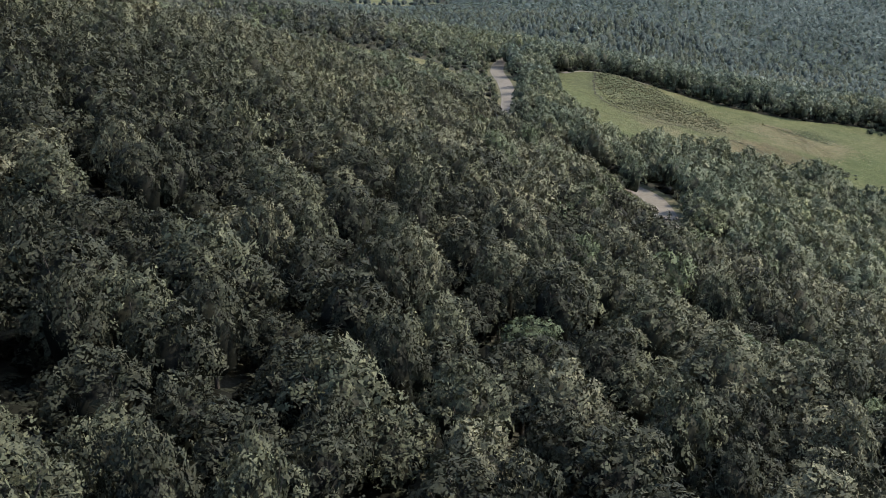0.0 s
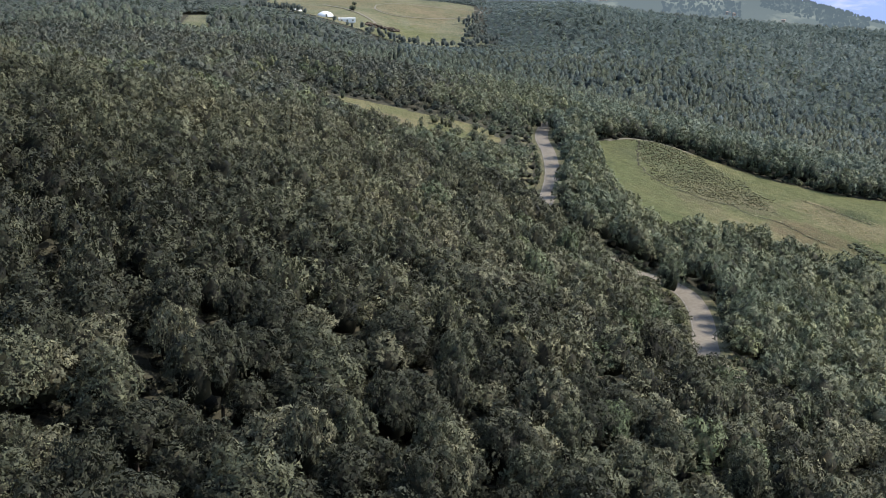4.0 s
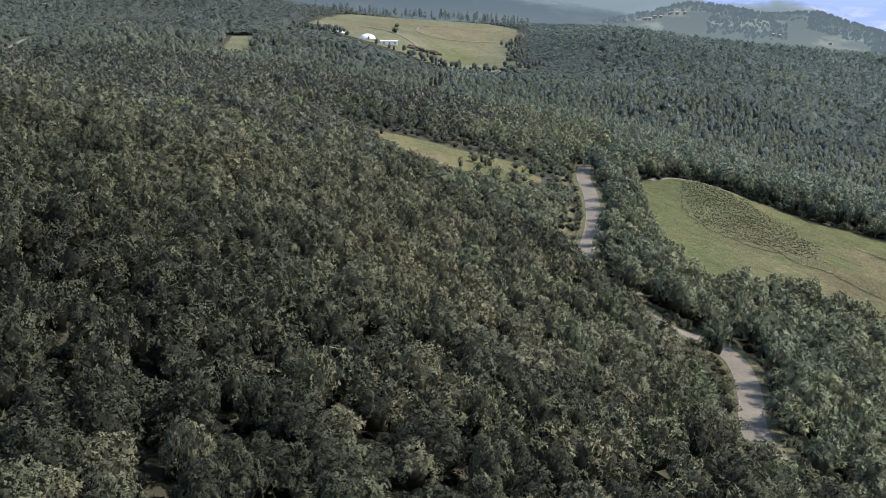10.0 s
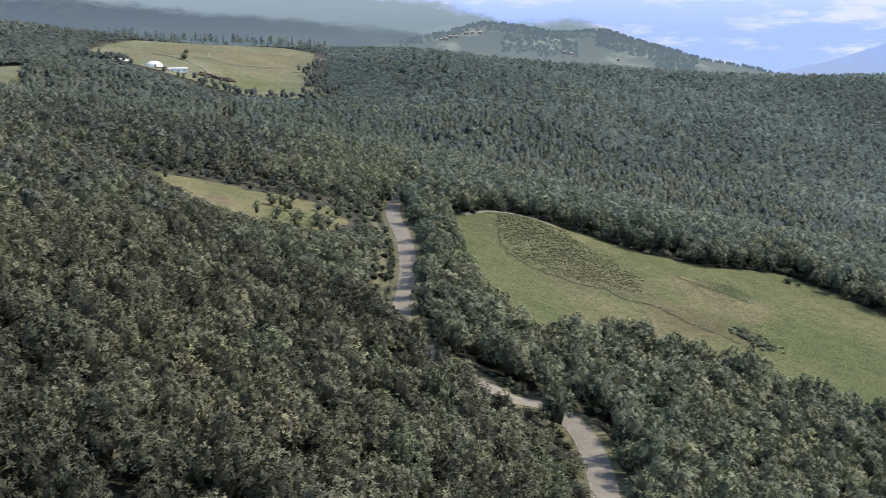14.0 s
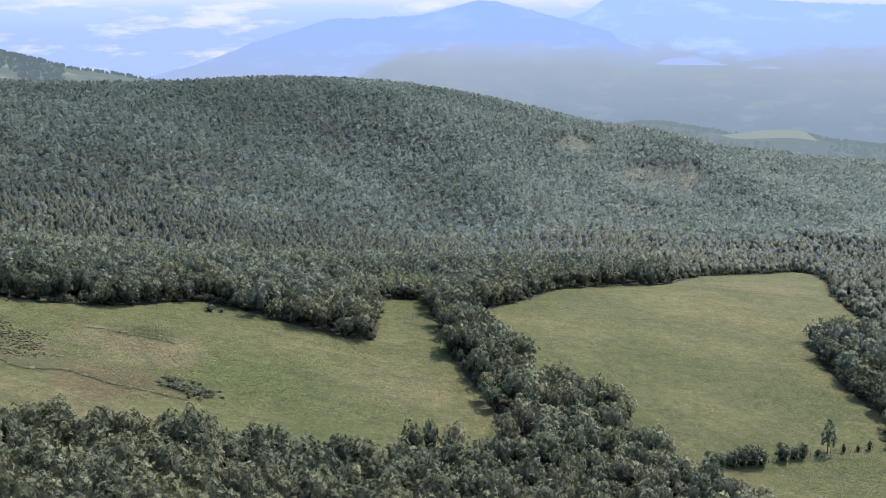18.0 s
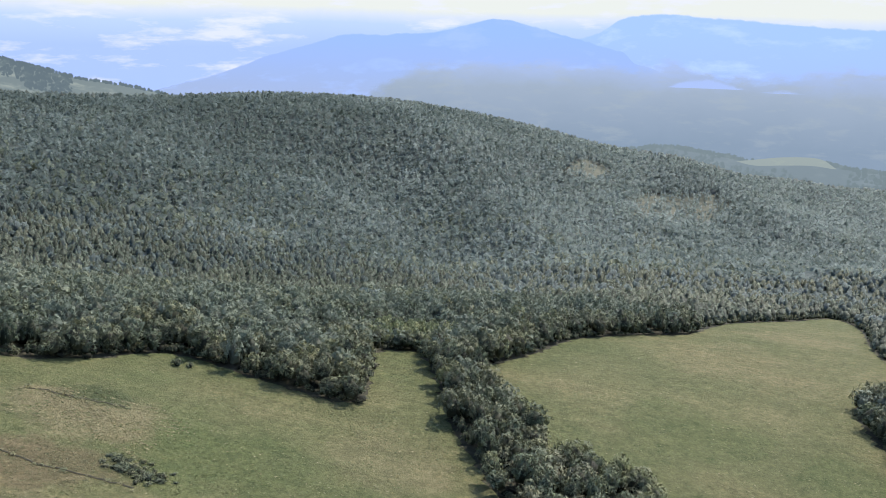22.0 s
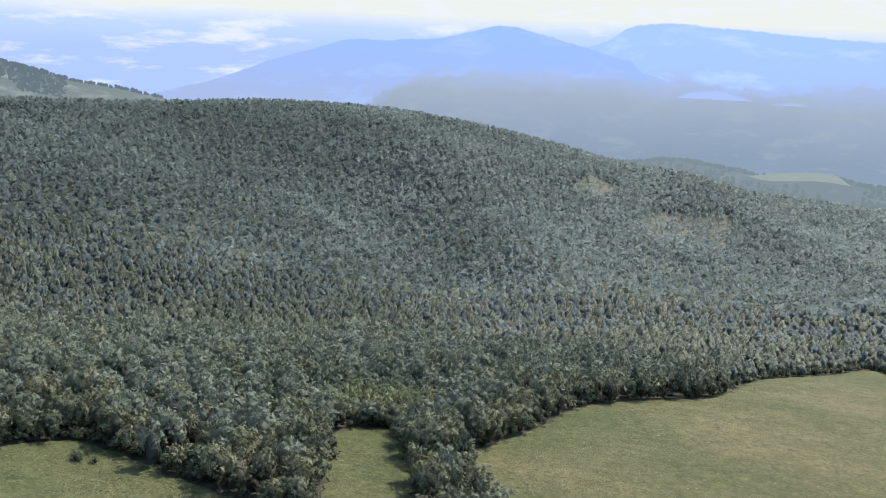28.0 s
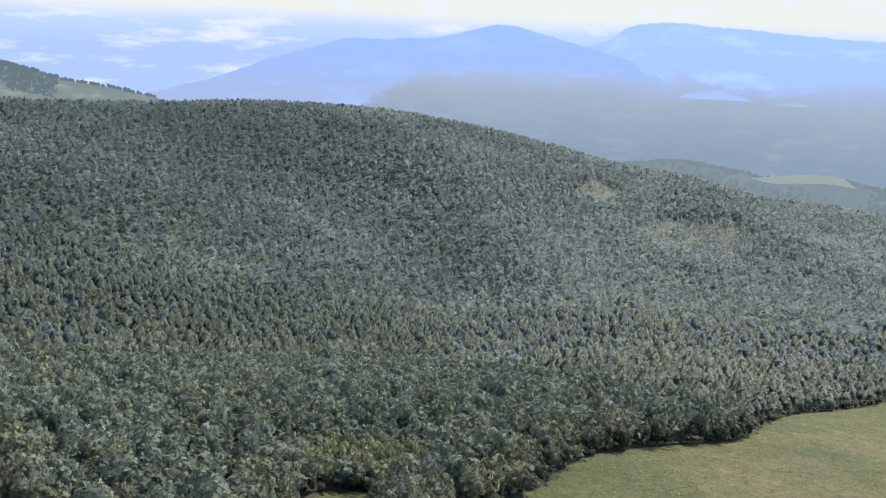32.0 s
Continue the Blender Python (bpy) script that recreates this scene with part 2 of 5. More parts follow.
def grass_material(name, lush, straw, turn, patches, rows_strength=0.06):
    """Hay meadow: lush and strawy ground, faint mowing lines, and patches (x, y, radius, colour) with ragged edges."""
    m, n, links, bsdf = material(name)
    patch = ramp(n, links, noise_at(n, links, 0.022, 5, 0.6), [(0.36, (0, 0, 0)), (0.64, (1, 1, 1))])
    col = mixed(n, links, patch, lush, straw)
    geo = n.new("ShaderNodeNewGeometry")
    ragged = noise_at(n, links, 0.07, 7, 0.65)
    for px, py, radius, colour in patches:
        flat, dist, edge, mr = n.new("ShaderNodeVectorMath"), n.new("ShaderNodeVectorMath"), n.new("ShaderNodeMath"), n.new("ShaderNodeMapRange")
        flat.operation, dist.operation, edge.operation = "MULTIPLY", "DISTANCE", "MULTIPLY_ADD"
        flat.inputs[1].default_value = (1, 1, 0)
        dist.inputs[1].default_value = (px, py, 0)
        links.new(geo.outputs["Position"], flat.inputs[0])
        links.new(flat.outputs[0], dist.inputs[0])
        links.new(ragged, edge.inputs[0])
        edge.inputs[1].default_value = -3.2 * radius
        links.new(dist.outputs["Value"], edge.inputs[2])
        links.new(edge.outputs[0], mr.inputs[0])
        mr.interpolation_type = "SMOOTHSTEP"
        mr.inputs[1].default_value, mr.inputs[2].default_value, mr.inputs[3].default_value, mr.inputs[4].default_value = -0.3 * radius, -1.05 * radius, 0.0, 0.9
        col = mixed(n, links, mr.outputs[0], col, colour)
    streak = noise_at(n, links, 0.42, 5, 0.65, (1.0, 0.06, 1.0), turn)
    col = mixed(n, links, 1.0, col, ramp(n, links, streak, [(0.3, (1 - rows_strength,) * 3), (0.7, (1 + rows_strength,) * 3)]), "MULTIPLY")
    broad = noise_at(n, links, 0.06, 6, 0.62, (1.0, 0.4, 1.0), turn + 0.08)
    col = mixed(n, links, 1.0, col, ramp(n, links, broad, [(0.35, (0.86, 0.92, 0.86)), (0.65, (1.14, 1.09, 1.1))]), "MULTIPLY")
    mid = noise_at(n, links, 0.3, 6, 0.7)
    col = mixed(n, links, 1.0, col, ramp(n, links, mid, [(0.32, (0.78, 0.82, 0.78)), (0.68, (1.22, 1.17, 1.2))]), "MULTIPLY")
    weeds = noise_at(n, links, 0.5, 3, 0.6)
    col = mixed(n, links, 1.0, col, ramp(n, links, weeds, [(0.3, (1.22, 1.16, 1.1)), (0.38, (1.0, 1.0, 1.0)), (0.62, (1.0, 1.0, 1.0)), (0.7, (0.7, 0.78, 0.7))]), "MULTIPLY")
    tuft = noise_at(n, links, 0.9, 9, 0.85)
    col = mixed(n, links, 1.0, col, ramp(n, links, tuft, [(0.3, (0.5, 0.54, 0.5)), (0.7, (1.5, 1.45, 1.42))]), "MULTIPLY")
    links.new(col, bsdf.inputs["Base Color"])
    bsdf.inputs["Roughness"].default_value = 0.95
    bsdf.inputs["Specular IOR Level"].default_value = 0.15
    bumped(n, links, bsdf, tuft, 0.9, 0.5)
    return m


HAY = grass_material("knoll_meadow", (0.092, 0.106, 0.046), (0.132, 0.128, 0.063), 0.78, ((58, 322, 15, (0.098, 0.104, 0.056)), (72, 262, 20, (0.15, 0.135, 0.074)), (70, 294, 14, (0.115, 0.105, 0.06)), (115, 274, 17, (0.096, 0.11, 0.046)), (98, 294, 14, (0.168, 0.146, 0.084)), (87, 273, 12, (0.128, 0.104, 0.06)), (107, 303, 6, (0.066, 0.078, 0.036)), (150, 262, 14, (0.14, 0.13, 0.068))), 0.1)
GRASS = grass_material("mown_meadow", (0.096, 0.105, 0.047), (0.138, 0.13, 0.065), 0.86, ((300, 288, 26, (0.145, 0.132, 0.068)), (235, 250, 18, (0.096, 0.107, 0.046)), (360, 300, 20, (0.142, 0.13, 0.068)), (250, 215, 14, (0.094, 0.106, 0.045))))
GLADE_GRASS = grass_material("glade_grass", (0.12, 0.118, 0.056), (0.19, 0.165, 0.09), 0.4, ((-12, 300, 9, (0.105, 0.112, 0.05)), (-30, 306, 7, (0.15, 0.12, 0.075))))
GRASS_TAN = grass_material("dry_meadow", (0.118, 0.122, 0.068), (0.165, 0.158, 0.1), 0.9, ((-60, 860, 40, (0.165, 0.14, 0.085)), (-120, 880, 34, (0.15, 0.132, 0.078)), (-60, 770, 30, (0.12, 0.122, 0.055)), (-150, 830, 22, (0.17, 0.145, 0.088)), (-12, 300, 9, (0.09, 0.1, 0.045)), (-40, 318, 8, (0.165, 0.145, 0.08))))


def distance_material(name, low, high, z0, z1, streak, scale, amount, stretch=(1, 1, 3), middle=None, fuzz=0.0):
    """Distant land as a plain backdrop: haze is put into its colour, and the surface glows."""
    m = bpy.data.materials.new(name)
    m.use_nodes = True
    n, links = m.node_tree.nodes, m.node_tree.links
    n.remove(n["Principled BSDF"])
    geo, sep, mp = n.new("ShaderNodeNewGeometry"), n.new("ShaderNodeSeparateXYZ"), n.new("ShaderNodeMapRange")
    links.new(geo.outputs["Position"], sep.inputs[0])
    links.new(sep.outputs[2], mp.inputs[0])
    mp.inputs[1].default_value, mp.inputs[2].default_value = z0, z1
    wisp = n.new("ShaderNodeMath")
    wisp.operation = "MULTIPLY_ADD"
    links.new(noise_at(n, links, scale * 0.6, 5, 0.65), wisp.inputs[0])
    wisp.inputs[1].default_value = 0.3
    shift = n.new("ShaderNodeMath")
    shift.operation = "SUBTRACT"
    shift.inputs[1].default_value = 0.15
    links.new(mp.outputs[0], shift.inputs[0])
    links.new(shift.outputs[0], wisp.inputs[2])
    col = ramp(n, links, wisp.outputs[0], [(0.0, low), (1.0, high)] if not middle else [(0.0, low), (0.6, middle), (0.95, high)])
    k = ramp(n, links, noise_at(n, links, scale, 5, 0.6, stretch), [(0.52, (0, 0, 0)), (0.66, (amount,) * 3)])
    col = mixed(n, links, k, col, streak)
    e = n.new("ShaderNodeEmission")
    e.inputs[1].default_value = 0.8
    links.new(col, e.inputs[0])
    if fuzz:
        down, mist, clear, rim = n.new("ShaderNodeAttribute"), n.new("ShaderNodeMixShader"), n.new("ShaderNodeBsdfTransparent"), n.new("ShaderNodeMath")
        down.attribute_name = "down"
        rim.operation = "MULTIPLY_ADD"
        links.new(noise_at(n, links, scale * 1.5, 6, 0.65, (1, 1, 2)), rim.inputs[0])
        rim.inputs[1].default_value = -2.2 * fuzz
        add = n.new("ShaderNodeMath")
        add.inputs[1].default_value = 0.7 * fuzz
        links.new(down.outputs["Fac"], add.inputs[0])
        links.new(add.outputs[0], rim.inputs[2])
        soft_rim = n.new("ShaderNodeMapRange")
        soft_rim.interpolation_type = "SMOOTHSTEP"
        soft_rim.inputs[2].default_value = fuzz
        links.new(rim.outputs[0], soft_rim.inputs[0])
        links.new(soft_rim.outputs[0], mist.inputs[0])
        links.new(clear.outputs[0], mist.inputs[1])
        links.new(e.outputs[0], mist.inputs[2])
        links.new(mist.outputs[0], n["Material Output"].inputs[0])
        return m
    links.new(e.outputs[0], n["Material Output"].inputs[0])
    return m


# ---- the lie of the land ----
PLANE = (173.9, -10.7, -6.1)
BROAD = (-2.5, -1.6, 1.3, 7.3, 1.0, -8.3, -3.7, -3.9, -6.5, -7.9, 10.9, 1.8, -22.9, -7.3, -4.7, -1.8, -2.2, -6.1, -16.1, 1.2, 8.4, 1.4, 11.2, -3.7, -4.3, 0.3, -3.7, -0.4, 9.8, 1.4, -9.6, -9.3, -0.8, 2.6, -5.4, 1.9, 1.4, 7.3, -2.6, 1.0, -17.2, -6.9, -4.4, -15.0, 22.0, -8.5, 0.0, -0.5, 25.9, 0.6, -9.9, 15.1, 14.4, 16.4, -1.7, 30.9, 16.6, 11.9, 28.6, 32.2, 38.0, 19.6, -7.0, -24.2, -1.9, 9.9, -5.0, 1.0, 6.3, 5.9, 11.4, 8.2, -22.2, -22.5, -7.8, -6.4, -3.1, 4.2, 5.1, 13.7, 13.5)
FINE = (-0.3, -2.9, -1.4, 2.6, 0.7, -0.9, 12.5, 6.4, -7.9, -3.6, -1.9, 0.3, 2.3, -4.9, -5.5, -1.1, -0.6, 1.6, -0.3, -0.1, 3.9, 4.6, 4.8, 2.4, 1.5, 2.8, 3.2, 0.8, 1.6, 0.4)
BROAD_X, BROAD_Y, BROAD_R = np.arange(-350, 1060, 170), np.arange(-60, 1360, 175), 165.0
FINE_X, FINE_Y, FINE_R = np.arange(-100, 421, 104), np.arange(40, 401, 90), 85.0
MORE_HILLS = ((-470, 1010, 40, 140), (-400, 1230, 16, 160), (-620, 1330, 46, 330), (-900, 900, 30, 300), (-420, 240, 14, 160), (52, 336, 3.6, 13))  # x, y, height, radius
ROAD = ((30, 415), (20, 365), (16, 330), (17, 306), (17, 286), (16, 268), (14, 248), (12, 232), (13, 217), (20, 204), (28, 198), (34, 198.5), (38, 193), (38.5, 184), (37, 171), (35, 160), (34, 150), (36, 142), (42, 140), (50, 146), (60, 149), (80, 140), (110, 118))


def spline(points, step=2.0):
    p = np.array(points, float)
    p = np.vstack([2 * p[0] - p[1], p, 2 * p[-1] - p[-2]])
    res = []
    for a, b, c, d in zip(p[:-3], p[1:-2], p[2:-1], p[3:]):
        k = max(2, int(np.linalg.norm(c - b) / step))
        for t in np.arange(k) / k:
            res.append(0.5 * (2 * b + (c - a) * t + (2 * a - 5 * b + 4 * c - d) * t * t + (3 * b - a - 3 * c + d) * t ** 3))
    res.append(p[-2])
    return np.array(res)


def bare_height(x, y):
    x, y = np.asarray(x, float), np.asarray(y, float)
    xc, yc = np.clip(x, -500, 1250), np.clip(y, -250, 1350)
    z = PLANE[0] + PLANE[1] * xc / 100 + PLANE[2] * yc / 100
    for k, a in enumerate(BROAD):
        z = z + a * np.exp(-((x - BROAD_X[k % 9]) ** 2 + (y - BROAD_Y[k // 9]) ** 2) / (2 * BROAD_R ** 2))
    for k, a in enumerate(FINE):
        z = z + a * np.exp(-((x - FINE_X[k % 6]) ** 2 + (y - FINE_Y[k // 6]) ** 2) / (2 * FINE_R ** 2))
    for hx, hy, a, r in MORE_HILLS:
        z = z + a * np.exp(-((x - hx) ** 2 + (y - hy) ** 2) / (2 * r ** 2))
    k = np.clip((y - 440) / 160, 0, 1) + np.clip((x - 420) / 160, 0, 1) * (y <= 440)
    k = np.clip(k, 0, 1) * (1 - 0.85 * np.clip((y - 780) / 140, 0, 1))
    # gullies and spurs of the far slopes
    z = z + k * (3.2 * np.sin(x / 41 + 0.9 * np.sin(y / 70)) + 2.2 * np.sin(x / 23 - y / 57 + 2) + 2.0 * np.sin(y / 33 + x / 88))
    far = np.clip((np.hypot(np.maximum(0, np.abs(x - 300) - 900), np.maximum(0, np.abs(y - 550) - 850))) / 1800, 0, 1)
    far = far * far * (3 - 2 * far)
    return z * (1 - far) - 450 * far


ROAD_LINE = spline(ROAD)
ROAD_Z = bare_height(ROAD_LINE[:, 0], ROAD_LINE[:, 1])
for _ in range(6):
    ROAD_Z[1:-1] = (ROAD_Z[:-2] + 2 * ROAD_Z[1:-1] + ROAD_Z[2:]) / 4


def near_line(x, y, line):
    """The distance to a line of points, and the nearest one's number."""
    x, y = np.asarray(x, float), np.asarray(y, float)
    best, which = np.full(x.shape, 1e9), np.zeros(x.shape, int)
    for i, q in enumerate(line):
        d = (x - q[0]) ** 2 + (y - q[1]) ** 2
        hit = d < best
        best, which = np.where(hit, d, best), np.where(hit, i, which)
    return np.sqrt(best), which


def height(x, y):
    x, y = np.atleast_1d(np.asarray(x, float)), np.atleast_1d(np.asarray(y, float))
    z = bare_height(x, y)
    box = (x > -20) & (x < 140) & (y > 90) & (y < 430)
    if box.any():
        d, i = near_line(x[box], y[box], ROAD_LINE)
        k = np.clip((d - 4.0) / 5.0, 0, 1)
        z[box] = z[box] * k + (ROAD_Z[i] - 0.15) * (1 - k)
    return z


def mesh_object(name, verts, faces, mat, parent=None):
    me = bpy.data.meshes.new(name)
    me.from_pydata([tuple(v) for v in verts], [], [tuple(f) for f in faces])
    me.materials.append(mat)
    ob = new(name, me)
    ob.parent = parent
    return ob


def part(name, bm, mat, parent, label=""):
    me = bpy.data.meshes.new(name)
    bm.to_mesh(me)
    bm.free()
    me.materials.append(mat)
    ob = new(name, me)
    ob.parent = parent
    return tagged(ob, label)


def grow(start, step, factor, end):
    v, res = start, []
    while abs(v) < end:
        res.append(v)
        v += step
        step *= factor
    return res + [math.copysign(end, v)]


gx = sorted(grow(-404, -20, 1.35, 4700)) + list(np.arange(-390, -170, 14)) + list(np.arange(-166, 480, 4)) + list(np.arange(490, 1100, 14)) + grow(1120, 24, 1.35, 4700)
gy = sorted(grow(-70, -10, 1.35, 4700)) + list(np.arange(-64, 420, 4)) + list(np.arange(428, 1250, 12)) + grow(1270, 20, 1.35, 4700)
X, Y = np.meshgrid(gx, gy)
Z = height(X.ravel(), Y.ravel())
nx, ny = len(gx), len(gy)
quads = [(j * nx + i, j * nx + i + 1, (j + 1) * nx + i + 1, (j + 1) * nx + i) for j in range(ny - 1) for i in range(nx - 1)]
ground = mesh_object("ground", np.column_stack([X.ravel(), Y.ravel(), Z]), quads, FLOOR)
ground.data.polygons.foreach_set("use_smooth", [True] * len(quads))
tagged(ground, "dark leaf-littered ground of the wooded hills", "ground", kind="structure")

# ---- fields: their outlines on the plan ----
HAYFIELD = ((31, 330), (46, 344), (66, 344), (84, 336), (99, 329), (115, 328), (134, 331), (147, 308), (157, 293), (165, 292), (179, 311), (187, 325), (204, 323), (189, 293), (175, 271), (169, 255), (160, 236), (148, 226), (128, 228), (107, 231), (86, 242), (66, 247), (45, 238), (33, 246), (30, 280))
EASTFIELD = ((211, 305), (240, 313), (270, 325), (299, 324), (320, 320), (366, 334), (407, 334), (444, 338), (420, 312), (377, 283), (352, 261), (335, 244), (310, 246), (295, 241), (282, 229), (269, 213), (258, 196), (239, 187), (225, 193), (203, 196), (188, 206), (184, 216), (195, 230), (187, 245), (190.5, 258), (199.5, 282))
LOWFIELD = ((185, 208), (203, 199.5), (225, 196.5), (240, 190.5), (263, 179), (290, 150), (300, 120), (250, 105), (210, 125), (190, 143), (187, 160), (182, 178), (178, 190))
GLADE = ((-53, 331), (-38, 331), (-25, 328), (-11, 326), (-1, 322), (3, 308), (1, 299), (-4, 287), (-13, 285), (-20, 285), (-28, 291), (-35, 297), (-44, 314))
CAMP = ((-184, 836), (-182, 866), (-172, 910), (-158, 960), (-110, 985), (-60, 970), (-30, 925), (-14, 892), (-16, 842), (-13, 775), (-2, 745), (-28, 700), (-64, 718), (-92, 745), (-120, 752), (-156, 778))
CLEARING = ((-216, 748), (-199, 746), (-186, 690), (-172, 636), (-158, 560), (-166, 556), (-180, 606), (-206, 705))
SCREE = ((690, 655), (711, 700), (775, 725), (830, 690), (800, 650), (727, 625))
HIGHGLADE = ((708, 770), (767, 800), (775, 765), (726, 745))


def inside(x, y, poly):
    x, y = np.asarray(x, float), np.asarray(y, float)
    res = np.zeros(x.shape, bool)
    for (x0, y0), (x1, y1) in zip(poly, poly[1:] + poly[:1]):
        cross = ((y0 > y) != (y1 > y)) & (x < (x1 - x0) * (y - y0) / (y1 - y0 + 1e-9) + x0)
        res ^= cross
    return res


def field(name, poly, mat, label, cell=3.0, lift=0.22):
    """A sheet of turf draped on the land, cut to its outline."""
    poly = tuple(map(tuple, spline(poly + poly[:1], 6.0)[:-1]))
    p = np.array(poly)
    xs, ys = np.arange(p[:, 0].min() - cell, p[:, 0].max() + cell, cell), np.arange(p[:, 1].min() - cell, p[:, 1].max() + cell, cell)
    gxx, gyy = np.meshgrid(xs, ys)
    keep = inside(gxx + cell / 2, gyy + cell / 2, poly)
    used = np.zeros(gxx.shape, bool)
    for dj, di in ((0, 0), (0, 1), (1, 0), (1, 1)):
        used[dj:, di:] |= keep[: keep.shape[0] - dj, : keep.shape[1] - di]
    dense = spline(poly + poly[:1], 0.7)
    out = used & ~inside(gxx, gyy, poly)
    _, i = near_line(gxx[out], gyy[out], dense)
    gxx[out], gyy[out] = dense[i, 0], dense[i, 1]
    number = np.cumsum(used.ravel()).reshape(used.shape) - 1
    v = np.column_stack([gxx[used], gyy[used], height(gxx[used], gyy[used]) + lift])
    f = [(number[j, i], number[j, i + 1], number[j + 1, i + 1], number[j + 1, i]) for j, i in zip(*np.nonzero(keep))]
    ob = mesh_object(name, v, f, mat)
    ob.data.polygons.foreach_set("use_smooth", [True] * len(f))
    return tagged(ob, label, "field", kind="structure")


field("hayfield", HAYFIELD, HAY, "sloping mown hay meadow ringed by trees")
field("east_hayfield", EASTFIELD, GRASS, "broad green hay meadow with mowing lines")
field("low_hayfield", LOWFIELD, GRASS, "small green meadow below a hedge row", lift=0.16)
field("glade", GLADE, GLADE_GRASS, "dry grassy glade on the wooded slope")
field("camp_field", CAMP, GRASS_TAN, "pale dry hilltop field with a track", cell=6.0, lift=0.5)
field("clearing", CLEARING, GRASS_TAN, "small dry clearing in the wood", cell=4.0, lift=0.5)
field("scree", SCREE, DRY, "stony bare patch on the far wooded hill", cell=6.0, lift=0.4)
field("high_glade", HIGHGLADE, DRY, "pale glade on the far wooded hill", cell=6.0, lift=0.5)


def ribbon(name, line, width, mat, label, lift=0.25, z=None):
    t = np.gradient(line, axis=0)
    t /= np.linalg.norm(t, axis=1)[:, None]
    side = np.column_stack([t[:, 1], -t[:, 0]])
    v = []
    for k in (-0.5, -0.25, 0.0, 0.25, 0.5):
        q = line + side * width * k
        zz = (height(q[:, 0], q[:, 1]) if z is None else z) + lift + 0.12 * (0.25 - k * k)
        v.append(np.column_stack([q, zz]))
    v, m = np.vstack(v), len(line)
    f = [(a * m + i, a * m + i + 1, (a + 1) * m + i + 1, (a + 1) * m + i) for a in range(4) for i in range(m - 1)]
    return tagged(mesh_object(name, v, f, mat), label, "road", kind="structure")


VERGE = plain("dry_verge", [(0.3, (0.085, 0.088, 0.045)), (0.55, (0.13, 0.118, 0.066)), (0.75, (0.185, 0.16, 0.1))], 0.7, 0.95, 0.25, second=(0.09, (0.78, 0.82, 0.76), (1.15, 1.12, 1.1)))
PAINT = plain("worn_road_paint", [(0.42, (0.2, 0.18, 0.15)), (0.55, (0.3, 0.285, 0.255)), (0.75, (0.42, 0.41, 0.38))], 1.1, 0.8)
ribbon("road_verge", ROAD_LINE, 7.8, VERGE, "dry grass verges along the lane", 0.02, ROAD_Z)
BANK = [k for k, p in enumerate(ROAD_LINE) if 238 < p[1] < 326]
ribbon("lane_bank", ROAD_LINE[BANK] + np.array([-5.0, 0]), 4.6, VERGE, "grassy bank above the lane", 0.2)
ribbon("road", ROAD_LINE, 4.1, ASPHALT, "narrow pale worn asphalt lane", 0.12, ROAD_Z)
turn_ = np.gradient(ROAD_LINE, axis=0)
turn_ /= np.linalg.norm(turn_, axis=1)[:, None]
SIDE = np.column_stack([turn_[:, 1], -turn_[:, 0]])
ribbon("edge_line", ROAD_LINE + SIDE * 1.85, 0.1, PAINT, "worn white line along the lane's edge", 0.128, ROAD_Z)

# ---- distant ridges ----
EYE_A, EYE_B = (0, 29, 219.5), (94, 165, 219.0)


def ridge(name, eye, distance, crest, foot, mat, label, rough=0.25, depth=0.2):
    """A distant range: its crest as azimuth and elevation in degrees, sloping forward to its foot."""
    c = spline(crest, 0.25)
    v, down, rows = [], [], 20
    for a, e in c:
        for k in range(rows):
            u = k / (rows - 1)
            s = u ** 1.15
            wob = noise.noise(Vector((a * 0.9, u * 5, distance * 0.01))) * rough * (1 - abs(2 * u - 1)) + (noise.noise(Vector((a * 6.0, 0, distance))) * rough * 0.22 if k == 0 else 0)
            el = e * (1 - s) + foot * s + wob
            d = distance * (1 - depth * u)
            down.append(max(0.0, e - el) if k else 0.0)
            v.append((eye[0] + d * math.sin(radians(a)), eye[1] + d * math.cos(radians(a)), eye[2] + d * math.tan(radians(el))))
    f = [(i * rows + k, i * rows + k + 1, (i + 1) * rows + k + 1, (i + 1) * rows + k) for i in range(len(c) - 1) for k in range(rows - 1)]
    ob = mesh_object(name, v, f, mat)
    ob.data.polygons.foreach_set("use_smooth", [True] * len(f))
    ob.data.attributes.new("down", "FLOAT", "POINT").data.foreach_set("value", down)
    return tagged(ob, label, "backdrop", kind="structure")


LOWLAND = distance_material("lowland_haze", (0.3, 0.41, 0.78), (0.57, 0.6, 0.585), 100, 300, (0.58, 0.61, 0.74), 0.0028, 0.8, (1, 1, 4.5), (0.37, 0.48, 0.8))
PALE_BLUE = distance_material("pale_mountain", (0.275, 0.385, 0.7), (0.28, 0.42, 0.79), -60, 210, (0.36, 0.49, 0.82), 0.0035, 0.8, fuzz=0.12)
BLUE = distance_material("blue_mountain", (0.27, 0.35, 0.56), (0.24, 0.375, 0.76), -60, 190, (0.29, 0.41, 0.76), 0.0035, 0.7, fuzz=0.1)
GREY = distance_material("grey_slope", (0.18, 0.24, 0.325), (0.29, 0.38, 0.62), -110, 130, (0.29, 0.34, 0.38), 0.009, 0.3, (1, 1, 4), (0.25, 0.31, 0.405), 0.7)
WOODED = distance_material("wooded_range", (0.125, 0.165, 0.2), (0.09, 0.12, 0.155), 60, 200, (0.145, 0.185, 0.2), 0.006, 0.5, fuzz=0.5)
